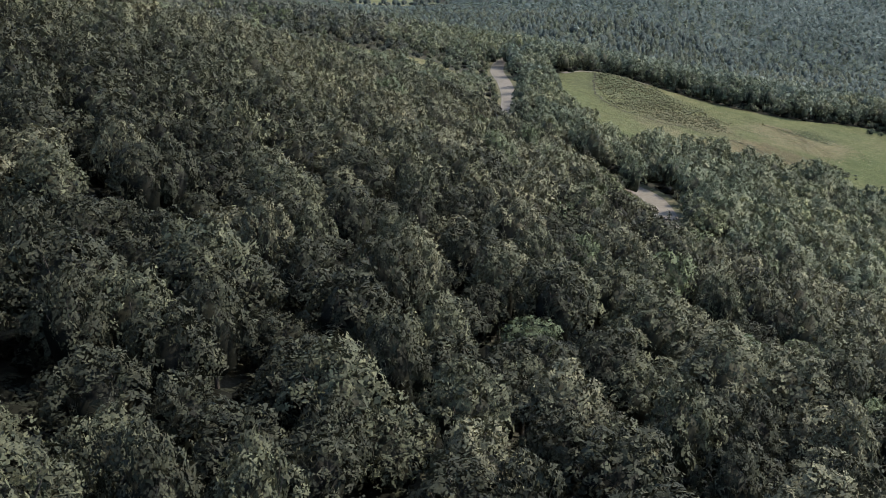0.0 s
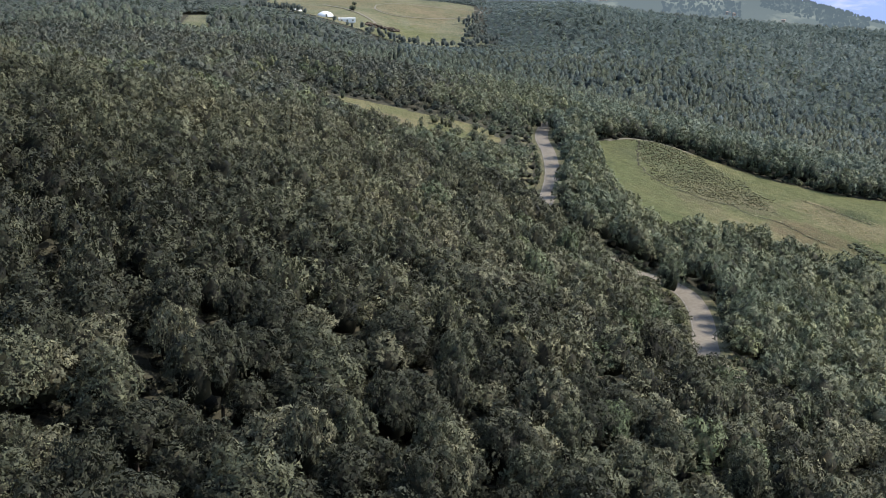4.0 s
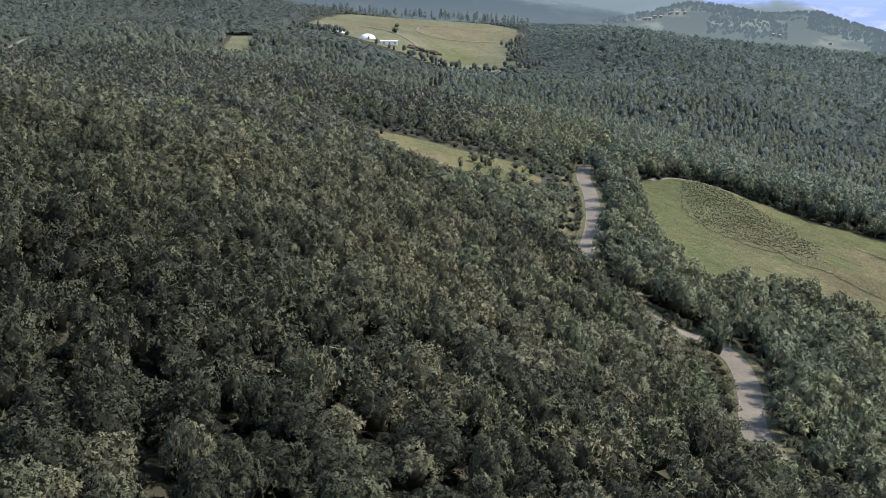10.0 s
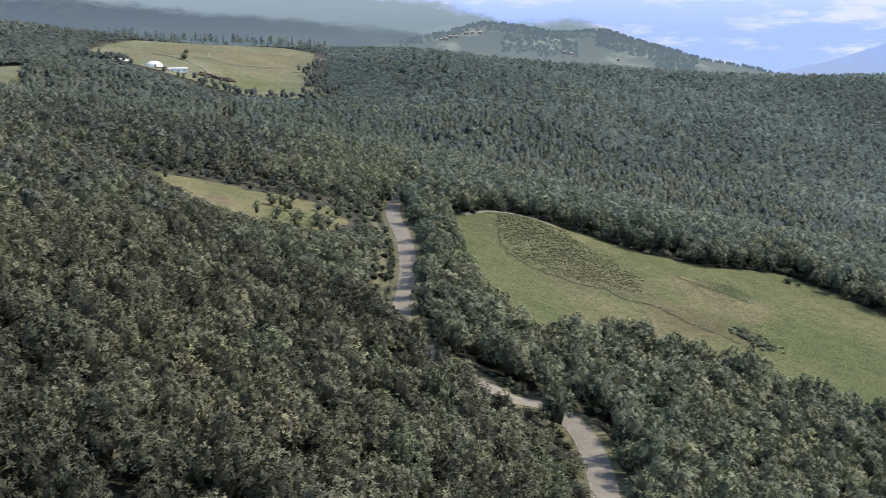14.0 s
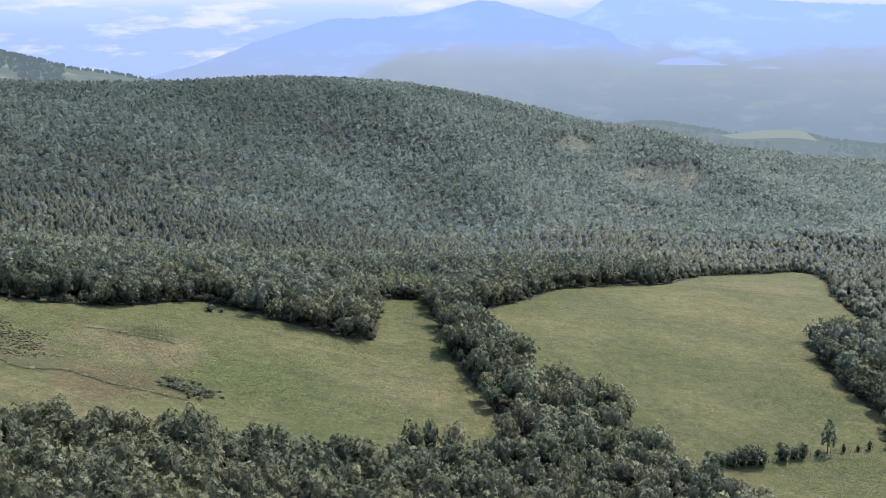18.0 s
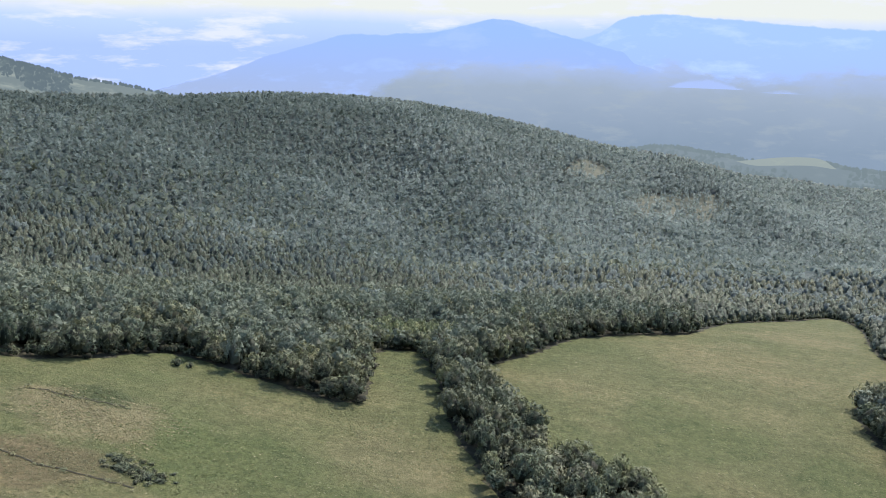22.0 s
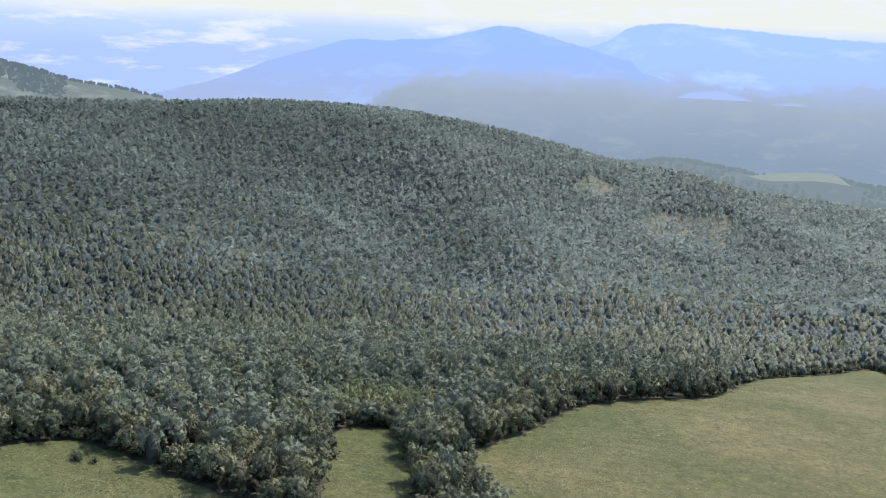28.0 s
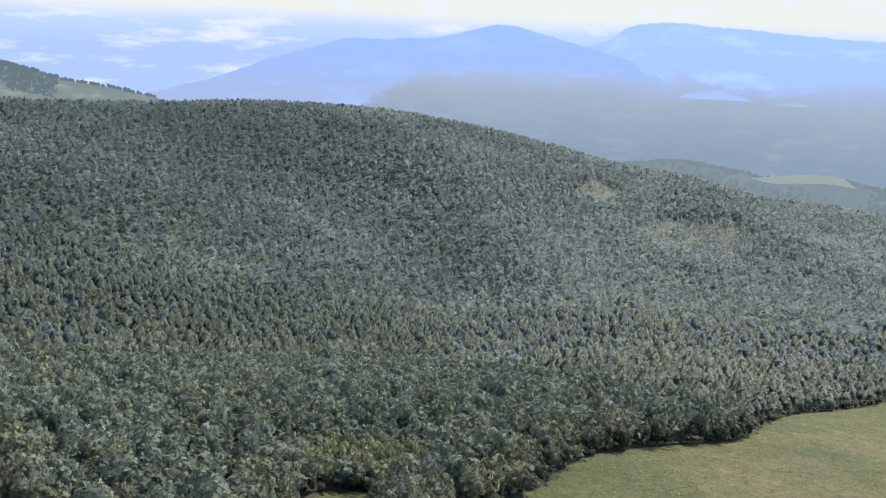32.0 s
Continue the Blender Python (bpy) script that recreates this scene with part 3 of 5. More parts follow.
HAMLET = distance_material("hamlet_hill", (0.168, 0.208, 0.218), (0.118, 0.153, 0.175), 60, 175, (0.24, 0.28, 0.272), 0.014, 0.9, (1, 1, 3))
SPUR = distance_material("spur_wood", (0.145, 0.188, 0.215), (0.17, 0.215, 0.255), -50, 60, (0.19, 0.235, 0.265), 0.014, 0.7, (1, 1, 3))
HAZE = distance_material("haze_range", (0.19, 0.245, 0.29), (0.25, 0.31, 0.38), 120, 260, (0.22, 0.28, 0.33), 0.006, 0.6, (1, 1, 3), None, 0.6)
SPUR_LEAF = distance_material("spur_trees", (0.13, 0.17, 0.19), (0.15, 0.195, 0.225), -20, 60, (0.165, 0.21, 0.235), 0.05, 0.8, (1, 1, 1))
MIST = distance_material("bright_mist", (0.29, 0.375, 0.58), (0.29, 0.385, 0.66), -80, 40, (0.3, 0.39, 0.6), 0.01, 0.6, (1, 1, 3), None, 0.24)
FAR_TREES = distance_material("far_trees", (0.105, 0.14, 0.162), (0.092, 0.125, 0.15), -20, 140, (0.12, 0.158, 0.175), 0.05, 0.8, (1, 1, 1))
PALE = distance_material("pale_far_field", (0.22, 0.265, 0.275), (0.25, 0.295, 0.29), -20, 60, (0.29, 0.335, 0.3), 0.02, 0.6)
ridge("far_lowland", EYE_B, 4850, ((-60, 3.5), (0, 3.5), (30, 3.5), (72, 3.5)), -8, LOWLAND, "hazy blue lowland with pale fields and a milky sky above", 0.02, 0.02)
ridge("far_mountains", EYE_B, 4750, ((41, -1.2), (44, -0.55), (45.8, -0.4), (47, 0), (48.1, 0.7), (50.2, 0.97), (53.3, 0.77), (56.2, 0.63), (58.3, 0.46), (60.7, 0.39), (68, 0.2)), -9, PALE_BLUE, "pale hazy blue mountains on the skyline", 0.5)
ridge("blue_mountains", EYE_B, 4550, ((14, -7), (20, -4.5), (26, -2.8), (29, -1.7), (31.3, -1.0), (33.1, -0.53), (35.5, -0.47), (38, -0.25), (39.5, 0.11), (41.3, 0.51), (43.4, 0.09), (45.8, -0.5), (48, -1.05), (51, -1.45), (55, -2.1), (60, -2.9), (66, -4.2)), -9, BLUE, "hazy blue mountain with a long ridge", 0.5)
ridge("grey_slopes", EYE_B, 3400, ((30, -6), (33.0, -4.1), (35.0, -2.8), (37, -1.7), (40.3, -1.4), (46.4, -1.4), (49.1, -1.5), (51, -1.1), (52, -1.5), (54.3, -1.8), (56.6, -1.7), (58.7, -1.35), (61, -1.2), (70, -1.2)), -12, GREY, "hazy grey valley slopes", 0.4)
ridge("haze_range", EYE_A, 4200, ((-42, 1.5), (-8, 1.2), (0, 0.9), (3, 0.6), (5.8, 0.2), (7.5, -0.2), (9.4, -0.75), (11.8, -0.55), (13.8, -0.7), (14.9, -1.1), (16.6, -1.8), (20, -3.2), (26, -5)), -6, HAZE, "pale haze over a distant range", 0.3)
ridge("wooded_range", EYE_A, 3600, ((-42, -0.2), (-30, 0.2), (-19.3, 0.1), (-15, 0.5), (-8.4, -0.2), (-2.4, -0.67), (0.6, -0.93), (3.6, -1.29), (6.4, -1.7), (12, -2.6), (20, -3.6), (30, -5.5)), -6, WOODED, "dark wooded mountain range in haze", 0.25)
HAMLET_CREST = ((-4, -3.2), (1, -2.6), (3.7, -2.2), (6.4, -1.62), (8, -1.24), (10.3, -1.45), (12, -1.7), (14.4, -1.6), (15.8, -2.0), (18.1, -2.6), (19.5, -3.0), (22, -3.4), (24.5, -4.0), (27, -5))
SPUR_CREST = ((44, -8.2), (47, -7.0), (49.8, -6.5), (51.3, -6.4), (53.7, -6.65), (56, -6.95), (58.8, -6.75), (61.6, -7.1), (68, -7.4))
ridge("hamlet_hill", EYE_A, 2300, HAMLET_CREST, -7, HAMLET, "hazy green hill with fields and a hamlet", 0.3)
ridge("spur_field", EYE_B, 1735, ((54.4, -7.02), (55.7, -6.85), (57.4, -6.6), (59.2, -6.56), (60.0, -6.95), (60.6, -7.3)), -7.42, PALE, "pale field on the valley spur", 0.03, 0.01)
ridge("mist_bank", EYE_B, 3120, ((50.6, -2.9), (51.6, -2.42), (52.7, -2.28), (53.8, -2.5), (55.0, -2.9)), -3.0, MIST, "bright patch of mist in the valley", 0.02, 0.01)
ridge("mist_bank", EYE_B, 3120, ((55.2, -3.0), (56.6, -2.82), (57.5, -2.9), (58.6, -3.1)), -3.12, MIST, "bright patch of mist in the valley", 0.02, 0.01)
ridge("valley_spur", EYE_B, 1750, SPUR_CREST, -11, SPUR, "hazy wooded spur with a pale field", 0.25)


# ---- trees ----
def core_dome(rng, scale, seg=5, rings_at=((0.1, 0.72), (1.25, 0.88))):
    """The closed inner mass of a crown: a lumpy dome, its corners and their outward normals."""
    rings = []
    ph = rng.uniform(0, 6.283)
    for z, r in rings_at:
        a = np.arange(seg) * 6.283 / seg + rng.uniform(-0.25, 0.25, seg) + ph
        k = r * rng.uniform(0.82, 1.1, seg)
        rings.append(np.column_stack([k * np.cos(a), k * np.sin(a), z + rng.uniform(-0.12, 0.12, seg)]))
    top = np.array([rng.uniform(-0.15, 0.15), rng.uniform(-0.15, 0.15), 1.96])
    tri = []
    for lo, hi in zip(rings[:-1], rings[1:]):
        for i in range(seg):
            j = (i + 1) % seg
            tri += [(lo[i], lo[j], hi[j]), (lo[i], hi[j], hi[i])]
    tri += [(rings[-1][i], rings[-1][(i + 1) % seg], top) for i in range(seg)]
    q = np.array(tri)
    soft = q - np.array([0, 0, 0.75])
    soft = soft * np.array([1, 1, 0.9]) + np.array([0, 0, 0.15])
    soft /= np.linalg.norm(soft, axis=2)[:, :, None]
    return (q - np.array([0, 0, 0.9])) * scale + np.array([0, 0, 0.9]), soft


def crown_sprays(rng, sprays, lobes, size, shape="round", jitter=0.26, up=0.25, loose=0.5, core=0.62):
    """One crown of radius 1 and height 2, its foot at z = 0: a core, and bulging limbs covered with three-cornered sprays."""
    k = np.arange(lobes) + 0.5
    high = 1 - 1.25 * k / lobes
    a = k * 2.39996 + rng.uniform(-0.5, 0.5, lobes)
    flat = np.sqrt(np.maximum(0, 1 - high ** 2))
    reach = rng.uniform(0.46, 0.84, lobes)
    c = np.column_stack([reach * flat * np.cos(a), reach * flat * np.sin(a), 0.9 + 0.78 * high * rng.uniform(0.8, 1.12, lobes)])
    r = rng.uniform(0.26, 0.4, lobes) * (12 / lobes) ** 0.3
    if shape == "cone":
        u = np.arange(lobes) / lobes
        c[:, :2] *= 0.45 * (1.1 - 0.95 * u)[:, None]
        c[:, 2] = 0.25 + 1.6 * u
        r = 0.46 * (1.1 - u) + 0.03
    share = r ** 2 / (r ** 2).sum()
    res_p, res_d = [], []
    total = 0
    while total < sprays:
        b = rng.choice(lobes, size=4 * sprays, p=share)
        d = rng.normal(size=(4 * sprays, 3))
        d /= np.linalg.norm(d, axis=1)[:, None]
        p = c[b] + d * (r[b] * rng.uniform(0.8, 1.1, len(b)))[:, None]
        gap = np.linalg.norm(p[:, None] - c[None], axis=2) / r[None]
        ok = (gap.min(axis=1) > 0.78) & (d[:, 2] > -0.5) & ((d[:, 2] > -0.1) | (rng.random(len(b)) < 0.5)) & (p[:, 2] > 0.02)
        res_p.append(p[ok])
        res_d.append(d[ok])
        total += ok.sum()
    p, d = np.concatenate(res_p)[:sprays], np.concatenate(res_d)[:sprays]
    nrm = d + rng.normal(size=p.shape) * loose + np.array([0, 0, 0.2])
    nrm /= np.linalg.norm(nrm, axis=1)[:, None]
    a = np.cross(nrm, rng.normal(size=nrm.shape))
    a /= np.linalg.norm(a, axis=1)[:, None]
    b = np.cross(nrm, a)
    s = size * rng.uniform(0.6, 1.4, (sprays, 1))
    long = rng.uniform(0.9, 1.4, (sprays, 1))
    soft = d * 0.9 + (p - np.array([0, 0, 0.8])) * 0.3 + np.array([0, 0, up]) + rng.normal(size=p.shape) * jitter + 0.3 * nrm
    soft /= np.linalg.norm(soft, axis=1)[:, None]
    q = np.stack([p + a * s * long, p - a * s * 0.5 + b * s * 0.87, p - a * s * 0.5 - b * s * 0.87], axis=1)
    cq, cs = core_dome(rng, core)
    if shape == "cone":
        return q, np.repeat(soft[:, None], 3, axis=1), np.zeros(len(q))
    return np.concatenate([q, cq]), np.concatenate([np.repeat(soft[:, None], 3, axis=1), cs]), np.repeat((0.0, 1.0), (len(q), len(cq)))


def dome_sprays(rng, sprays, size, up, loose=0.35, jitter=0.12, core=0.95, seg=5, closed=True):
    """A distant crown: a rounded, lumpy dome with a few sprays standing off it; the same size as crown_sprays."""
    cq, cs = core_dome(rng, core, seg)
    cs = cs + np.array([0, 0, up])
    cs /= np.linalg.norm(cs, axis=2)[:, :, None]
    pick = rng.integers(len(cq), size=sprays)
    w = rng.dirichlet((1, 1, 1), size=sprays)
    p = (cq[pick] * w[:, :, None]).sum(axis=1)
    out = (cs[pick] * w[:, :, None]).sum(axis=1)
    out /= np.linalg.norm(out, axis=1)[:, None]
    p = p + out * rng.uniform(0.0, 0.16, (sprays, 1))
    nrm = out + rng.normal(size=p.shape) * loose
    nrm /= np.linalg.norm(nrm, axis=1)[:, None]
    e = np.cross(nrm, rng.normal(size=nrm.shape))
    e /= np.linalg.norm(e, axis=1)[:, None]
    b = np.cross(nrm, e)
    s = size * rng.uniform(0.6, 1.35, (sprays, 1))
    soft = out + np.array([0, 0, up]) + rng.normal(size=p.shape) * jitter
    soft /= np.linalg.norm(soft, axis=1)[:, None]
    q = np.stack([p + e * s * 1.15, p - e * s * 0.5 + b * s * 0.87, p - e * s * 0.5 - b * s * 0.87], axis=1)
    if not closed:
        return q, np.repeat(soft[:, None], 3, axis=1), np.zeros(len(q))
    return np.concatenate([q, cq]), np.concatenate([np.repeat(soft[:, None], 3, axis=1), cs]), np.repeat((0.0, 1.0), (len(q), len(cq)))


def leaf_mesh(name, corners, soft, tone, mat, core_shade=None):
    """One mesh of sprays (n x 3 x 3), with a tone each and soft crown normals, one a spray or one a corner."""
    n = len(corners)
    v, idx = corners.reshape(-1, 3), np.arange(n * 3)
    me = bpy.data.meshes.new(name)
    me.vertices.add(n * 3)
    me.vertices.foreach_set("co", v.astype(np.float32).ravel())
    me.loops.add(n * 3)
    me.loops.foreach_set("vertex_index", idx.astype(np.int32))
    me.polygons.add(n)
    me.polygons.foreach_set("loop_start", (np.arange(n) * 3).astype(np.int32))
    at = me.attributes.new("tone", "FLOAT", "POINT")
    at.data.foreach_set("value", np.repeat(tone, 3).astype(np.float32))
    nm = me.attributes.new("custom_normal", "FLOAT_VECTOR", "POINT")
    nm.data.foreach_set("vector", (soft if soft.ndim == 3 else np.repeat(soft, 3, axis=0)).astype(np.float32).ravel())
    if core_shade is not None:
        me.attributes.new("core_shade", "FLOAT", "POINT").data.foreach_set("value", np.repeat(core_shade, 3).astype(np.float32))
    me.materials.append(mat)
    me.update(calc_edges=True)
    return me


RNG = np.random.default_rng(7)
LODS = {0: [crown_sprays(RNG, 1200, 26, 0.084) for _ in range(8)],
        1: [crown_sprays(RNG, 400, 18, 0.122) for _ in range(12)],
        "1b": [crown_sprays(RNG, 270, 15, 0.148) for _ in range(12)],
        2: [crown_sprays(RNG, 115, 12, 0.18, loose=0.4) for k in range(16)],
        "2b": [dome_sprays(RNG, 40, 0.26, 0.5, core=0.82, seg=4) for _ in range(16)],
        3: [dome_sprays(RNG, 14, 0.45, 0.9, core=0.9, seg=4, closed=False) for _ in range(16)],
        4: [dome_sprays(RNG, 2, 0.5, 0.6, core=1.0, seg=3) for _ in range(8)],
        "low": [dome_sprays(RNG, 16, 0.42, 0.2, core=0.7, seg=3) for _ in range(8)],
        "cone": [crown_sprays(RNG, 110, 12, 0.13, "cone") for _ in range(6)]}


def scatter(x0, x1, y0, y1, step, jitter=0.36):
    xs, ys = np.meshgrid(np.arange(x0, x1, step), np.arange(y0, y1, step * 0.87))
    xs = xs + (np.arange(xs.shape[0]) % 2)[:, None] * step / 2
    x, y = xs.ravel(), ys.ravel()
    return x + RNG.uniform(-jitter, jitter, x.size) * step, y + RNG.uniform(-jitter, jitter, x.size) * step


RIDGE_TRACK = ((-240, 474), (-251, 507), (-268, 565), (-289, 635), (-307, 711), (-316, 768), (-314, 806), (-308, 845))
ALL_OPEN = [tuple(map(tuple, spline(p + p[:1], 6.0)[:-1])) for p in (HAYFIELD, EASTFIELD, LOWFIELD, GLADE, CAMP, CLEARING)]


def wooded(x, y, gap=1.6):
    ok = np.ones(x.shape, bool)
    for p in ALL_OPEN:
        a = np.array(p)
        box = (x > a[:, 0].min() - 5) & (x < a[:, 0].max() + 5) & (y > a[:, 1].min() - 5) & (y < a[:, 1].max() + 5)
        if box.any():
            i = np.nonzero(box)[0]
            d, _ = near_line(x[i], y[i], a)
            ok[i] &= ~inside(x[i], y[i], p) & (d > gap)
    i = np.nonzero((x > -20) & (x < 140) & (y > 90) & (y < 430))[0]
    if len(i):
        d, _ = near_line(x[i], y[i], ROAD_LINE)
        ok[i] &= (d > 6.6) | (y[i] < 240) | (y[i] > 326) | (x[i] > 16.5)
        ok[i] &= d > np.interp(y[i], (100, 200, 228, 240, 322, 336), (3.3, 3.3, 2.4, 4.2, 4.2, 1.2))
    i = np.nonzero((x < -230) & (y > 480))[0]
    if len(i):
        d, _ = near_line(x[i], y[i], spline(RIDGE_TRACK, 6.0))
        ok[i] &= d > 5.0
    i = np.nonzero((x > 180) & (x < 265) & (y > 170) & (y < 215))[0]
    if len(i):
        d, _ = near_line(x[i], y[i], spline(((190, 204), (206, 196.6), (228, 191.4), (240, 187), (256, 179)), 3.0))
        ok[i] &= d > 5.5
    return ok


def in_wedge(x, y, x0, y0, a0, a1):
    az = np.degrees(np.arctan2(x - x0, y - y0))
    return (az > a0) & (az < a1)


def path_distance(x, y):
    """Distance on the plan from the way flown: straight from (0, 0) to (0, 50) and on to (95, 165)."""
    return np.minimum(near_line(x, y, spline(((0, 0), (0, 50)), 10))[0], near_line(x, y, spline(((0, 50), (95, 165)), 10))[0])


def wood(name, x, y, radius, tall, lod, mat, label, tone=(0.0, 1.0)):
    """A wood as one mesh of leaf sprays. radius and tall: metres, one for each tree."""
    z = height(x, y)
    pick = RNG.integers(len(LODS[lod]), size=len(x))
    turn = RNG.uniform(0, 6.283, len(x))
    t = RNG.beta(2.2, 2.2, len(x)) + 0.22 * np.sin(x / 31 + 2 * np.sin(y / 43)) * np.sin(y / 27 + x / 60)
    # far woods: tones paler with distance for haze, banded for shade in hollows
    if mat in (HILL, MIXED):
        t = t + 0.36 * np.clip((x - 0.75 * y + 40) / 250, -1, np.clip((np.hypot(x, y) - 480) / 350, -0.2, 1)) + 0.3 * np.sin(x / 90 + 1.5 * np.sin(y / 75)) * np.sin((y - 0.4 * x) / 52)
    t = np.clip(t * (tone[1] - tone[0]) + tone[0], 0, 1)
    # oaks on the near left are darkened by place, painting shade there
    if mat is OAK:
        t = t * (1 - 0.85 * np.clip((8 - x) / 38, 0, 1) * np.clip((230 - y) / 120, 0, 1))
    blocks, softs, tones, inner = [], [], [], []
    for k, (q, soft, core_shade) in enumerate(LODS[lod]):
        i = np.nonzero(pick == k)[0]
        if not len(i):
            continue
        c, s = np.cos(turn[i])[:, None, None], np.sin(turn[i])[:, None, None]
        r, h = radius[i][:, None, None], tall[i][:, None, None]
        qx, qy, qz = q[None, :, :, 0], q[None, :, :, 1], q[None, :, :, 2]
        px, py = (qx * c - qy * s) * r + x[i][:, None, None], (qx * s + qy * c) * r + y[i][:, None, None]
        low = 0.28 if mat in (HILL, BACK) else 0.04
        pz = (qz * (0.5 - low / 2) + low) * h + z[i][:, None, None]
        blocks.append(np.stack([px, py, pz], axis=-1).reshape(-1, 3, 3))
        sx, sy = soft[None, :, :, 0], soft[None, :, :, 1]
        softs.append(np.stack([sx * c - sy * s, sx * s + sy * c, np.repeat(soft[None, :, :, 2], len(i), axis=0)], axis=-1).reshape(-1, 3, 3))
        tones.append(np.repeat(t[i], len(q)))
        inner.append(np.tile(core_shade, len(i)))
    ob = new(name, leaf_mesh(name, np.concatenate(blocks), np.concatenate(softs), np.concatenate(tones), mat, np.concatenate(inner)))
    return tagged(ob, label, "woodland", kind="stuff")


# near slope and the woods round the fields
def lane_side(x, y):
    """True on the hill side of the lane."""
    line = np.interp(y, (100, 138, 150, 180, 200, 215, 240, 300, 420), (70, 46, 35, 38, 31, 13, 13, 17, 28))
    return x < line


x, y = scatter(-190, 330, -150, 480, 4.75)
keep = wooded(x, y, 0.8) & (in_wedge(x, y, 0, -25, -36, 66) | (np.hypot(x - 40, y - 60) < 210))
x, y = x[keep], y[keep]
d = path_distance(x, y)
seen = in_wedge(x, y, 0, -25, -38, 70) | in_wedge(x, y, 60, 120, 0, 75)
west = lane_side(x, y)
rad = RNG.uniform(2.1, 3.9, x.size)
tall = np.where(west, RNG.uniform(5.0, 9.0, x.size), RNG.uniform(5.4, 9.8, x.size))
# trees kept low on the hill side of the lane and below the glade, to fit the camera's view of both
dl, _ = near_line(x, y, ROAD_LINE)
dg, _ = near_line(x, y, np.array(ALL_OPEN[3]))
low = west & (((y < 195) & (x > 21)) | ((y > 236) & (y < 336)))
tall = np.where(low, np.minimum(tall, 2.0 + 0.36 * dl), tall)
tall = np.where(west & (y > 176) & (y < 197) & (x > 21), np.minimum(tall, 0.8 + 0.22 * dl), tall)
tall = np.where((dl < 8) & (y > 186) & (y < 205) & west, np.minimum(tall, 1.5), tall)
tall = np.minimum(tall, 1.4 + 0.26 * dg)
tall = np.where((x > 318) & (y > 230) & (y < 300), tall * 0.6, tall)
tall = np.minimum(tall, 3.4 + 0.5 * np.maximum(np.hypot((x - 212) / 1.4, y - 338) - 7, 0))
rad = np.minimum(rad, 0.9 + 0.32 * tall)
order = np.argsort(np.hypot(x - 0, y - 60) + 1e3 * ~seen)
single = np.zeros(x.size, bool)
single[order[:260]] = True
# the trees of the hedge that the way passes nearest stand singly too
row = ~west & seen & (d < 115) & (x > 152 + 6 * np.sin(y / 5)) & (y > 170)
hedge_single = np.zeros(x.size, bool)
hedge_single[np.argsort(np.hypot(x - 95, y - 165) + 1e4 * ~row)[:min(170, int(row.sum()))]] = True
def haze_share(x, y):
    """Share of trees given the hazed leaf colour, growing with distance."""
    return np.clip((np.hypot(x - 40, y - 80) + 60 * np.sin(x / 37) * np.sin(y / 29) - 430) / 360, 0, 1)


other = (RNG.random(x.size) < haze_share(x, y)) & ~west
# oaks given the hazed leaf colour, more of them with distance
hazier = RNG.random(x.size) < np.clip((d - 110) / 190, 0, 0.92)
bank = west & (x > -14 - 10 * np.sin(y / 9)) & (y > 232)
rim_distance = np.minimum(near_line(x, y, np.array(ALL_OPEN[0]))[0], near_line(x, y, np.array(ALL_OPEN[1]))[0])
mixed_in = (RNG.random(x.size) < np.clip(rim_distance / 16 - 0.25, 0.12, 0.8)) & ~west & (d >= 150) & ~other
for name, mask, lod, mat, grow_by, label in (
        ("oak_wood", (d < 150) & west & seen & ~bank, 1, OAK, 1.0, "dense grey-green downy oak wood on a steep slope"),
        ("upper_oak_wood", (d >= 150) & west & seen & ~bank & ~hazier, 2, OAK, 1.0, "dense oak wood higher up the slope"),
        ("hazed_oak_wood", (d >= 150) & west & seen & ~bank & hazier, 2, HAZED_OAK, 1.05, "slightly hazy oaks among the upper wood"),
        ("bank_wood", west & seen & bank, 2, EDGE, 1.0, "low green trees on the bank above the lane"),
        ("hedge_wood", (d < 115) & ~west & seen & (x > 152 + 6 * np.sin(y / 5)), "1b", HEDGE, 1.0, "green hedge of small trees between the meadows"),
        ("lane_wood", (d < 115) & ~west & seen & (x <= 152 + 6 * np.sin(y / 5)), "1b", EDGE, 1.1, "dark green mixed trees below the lane"),
        ("meadow_edge_wood", (d >= 115) & (d < 190) & ~west & seen & ~other & ~mixed_in, "1b", EDGE, 1.12, "tall dark trees along the meadow edges"),
        ("field_edge_wood", (d >= 190) & ~west & seen & ~other & ~mixed_in, 2, EDGE, 1.12, "dark trees behind the meadow edges"),
        ("half_hazed_wood", (d >= 150) & mixed_in & seen, 2, MIXED, 1.12, "slightly hazy green trees beyond the meadows"),
        ("hill_foot_wood", (d >= 150) & ~west & seen & other, 2, HILL, 1.1, "hazy grey-green trees at the foot of the far hill"),
        ("rear_wood", ~seen, "low", OAK, 1.1, "oak wood on the slope behind")):
    k = mask & ~single & ~hedge_single
    wood(name, x[k], y[k], rad[k] * grow_by, tall[k], lod, mat, label)
# undergrowth in near-black tones, painting the shade between the trees
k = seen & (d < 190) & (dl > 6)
wood("undergrowth", x[k] + 2.1, y[k] + RNG.uniform(-1.5, 1.5, k.sum()), RNG.uniform(1.7, 3.0, k.sum()), RNG.uniform(1.4, 3.2, k.sum()) * np.minimum(1, tall[k] / 5), "low", OAK, "undergrowth toned near-black for the shade below the trees", (0.0, 0.06))
# more is added over bare ground, near-black in place of shade
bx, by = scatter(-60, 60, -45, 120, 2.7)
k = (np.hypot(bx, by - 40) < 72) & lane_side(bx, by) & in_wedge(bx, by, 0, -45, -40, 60)
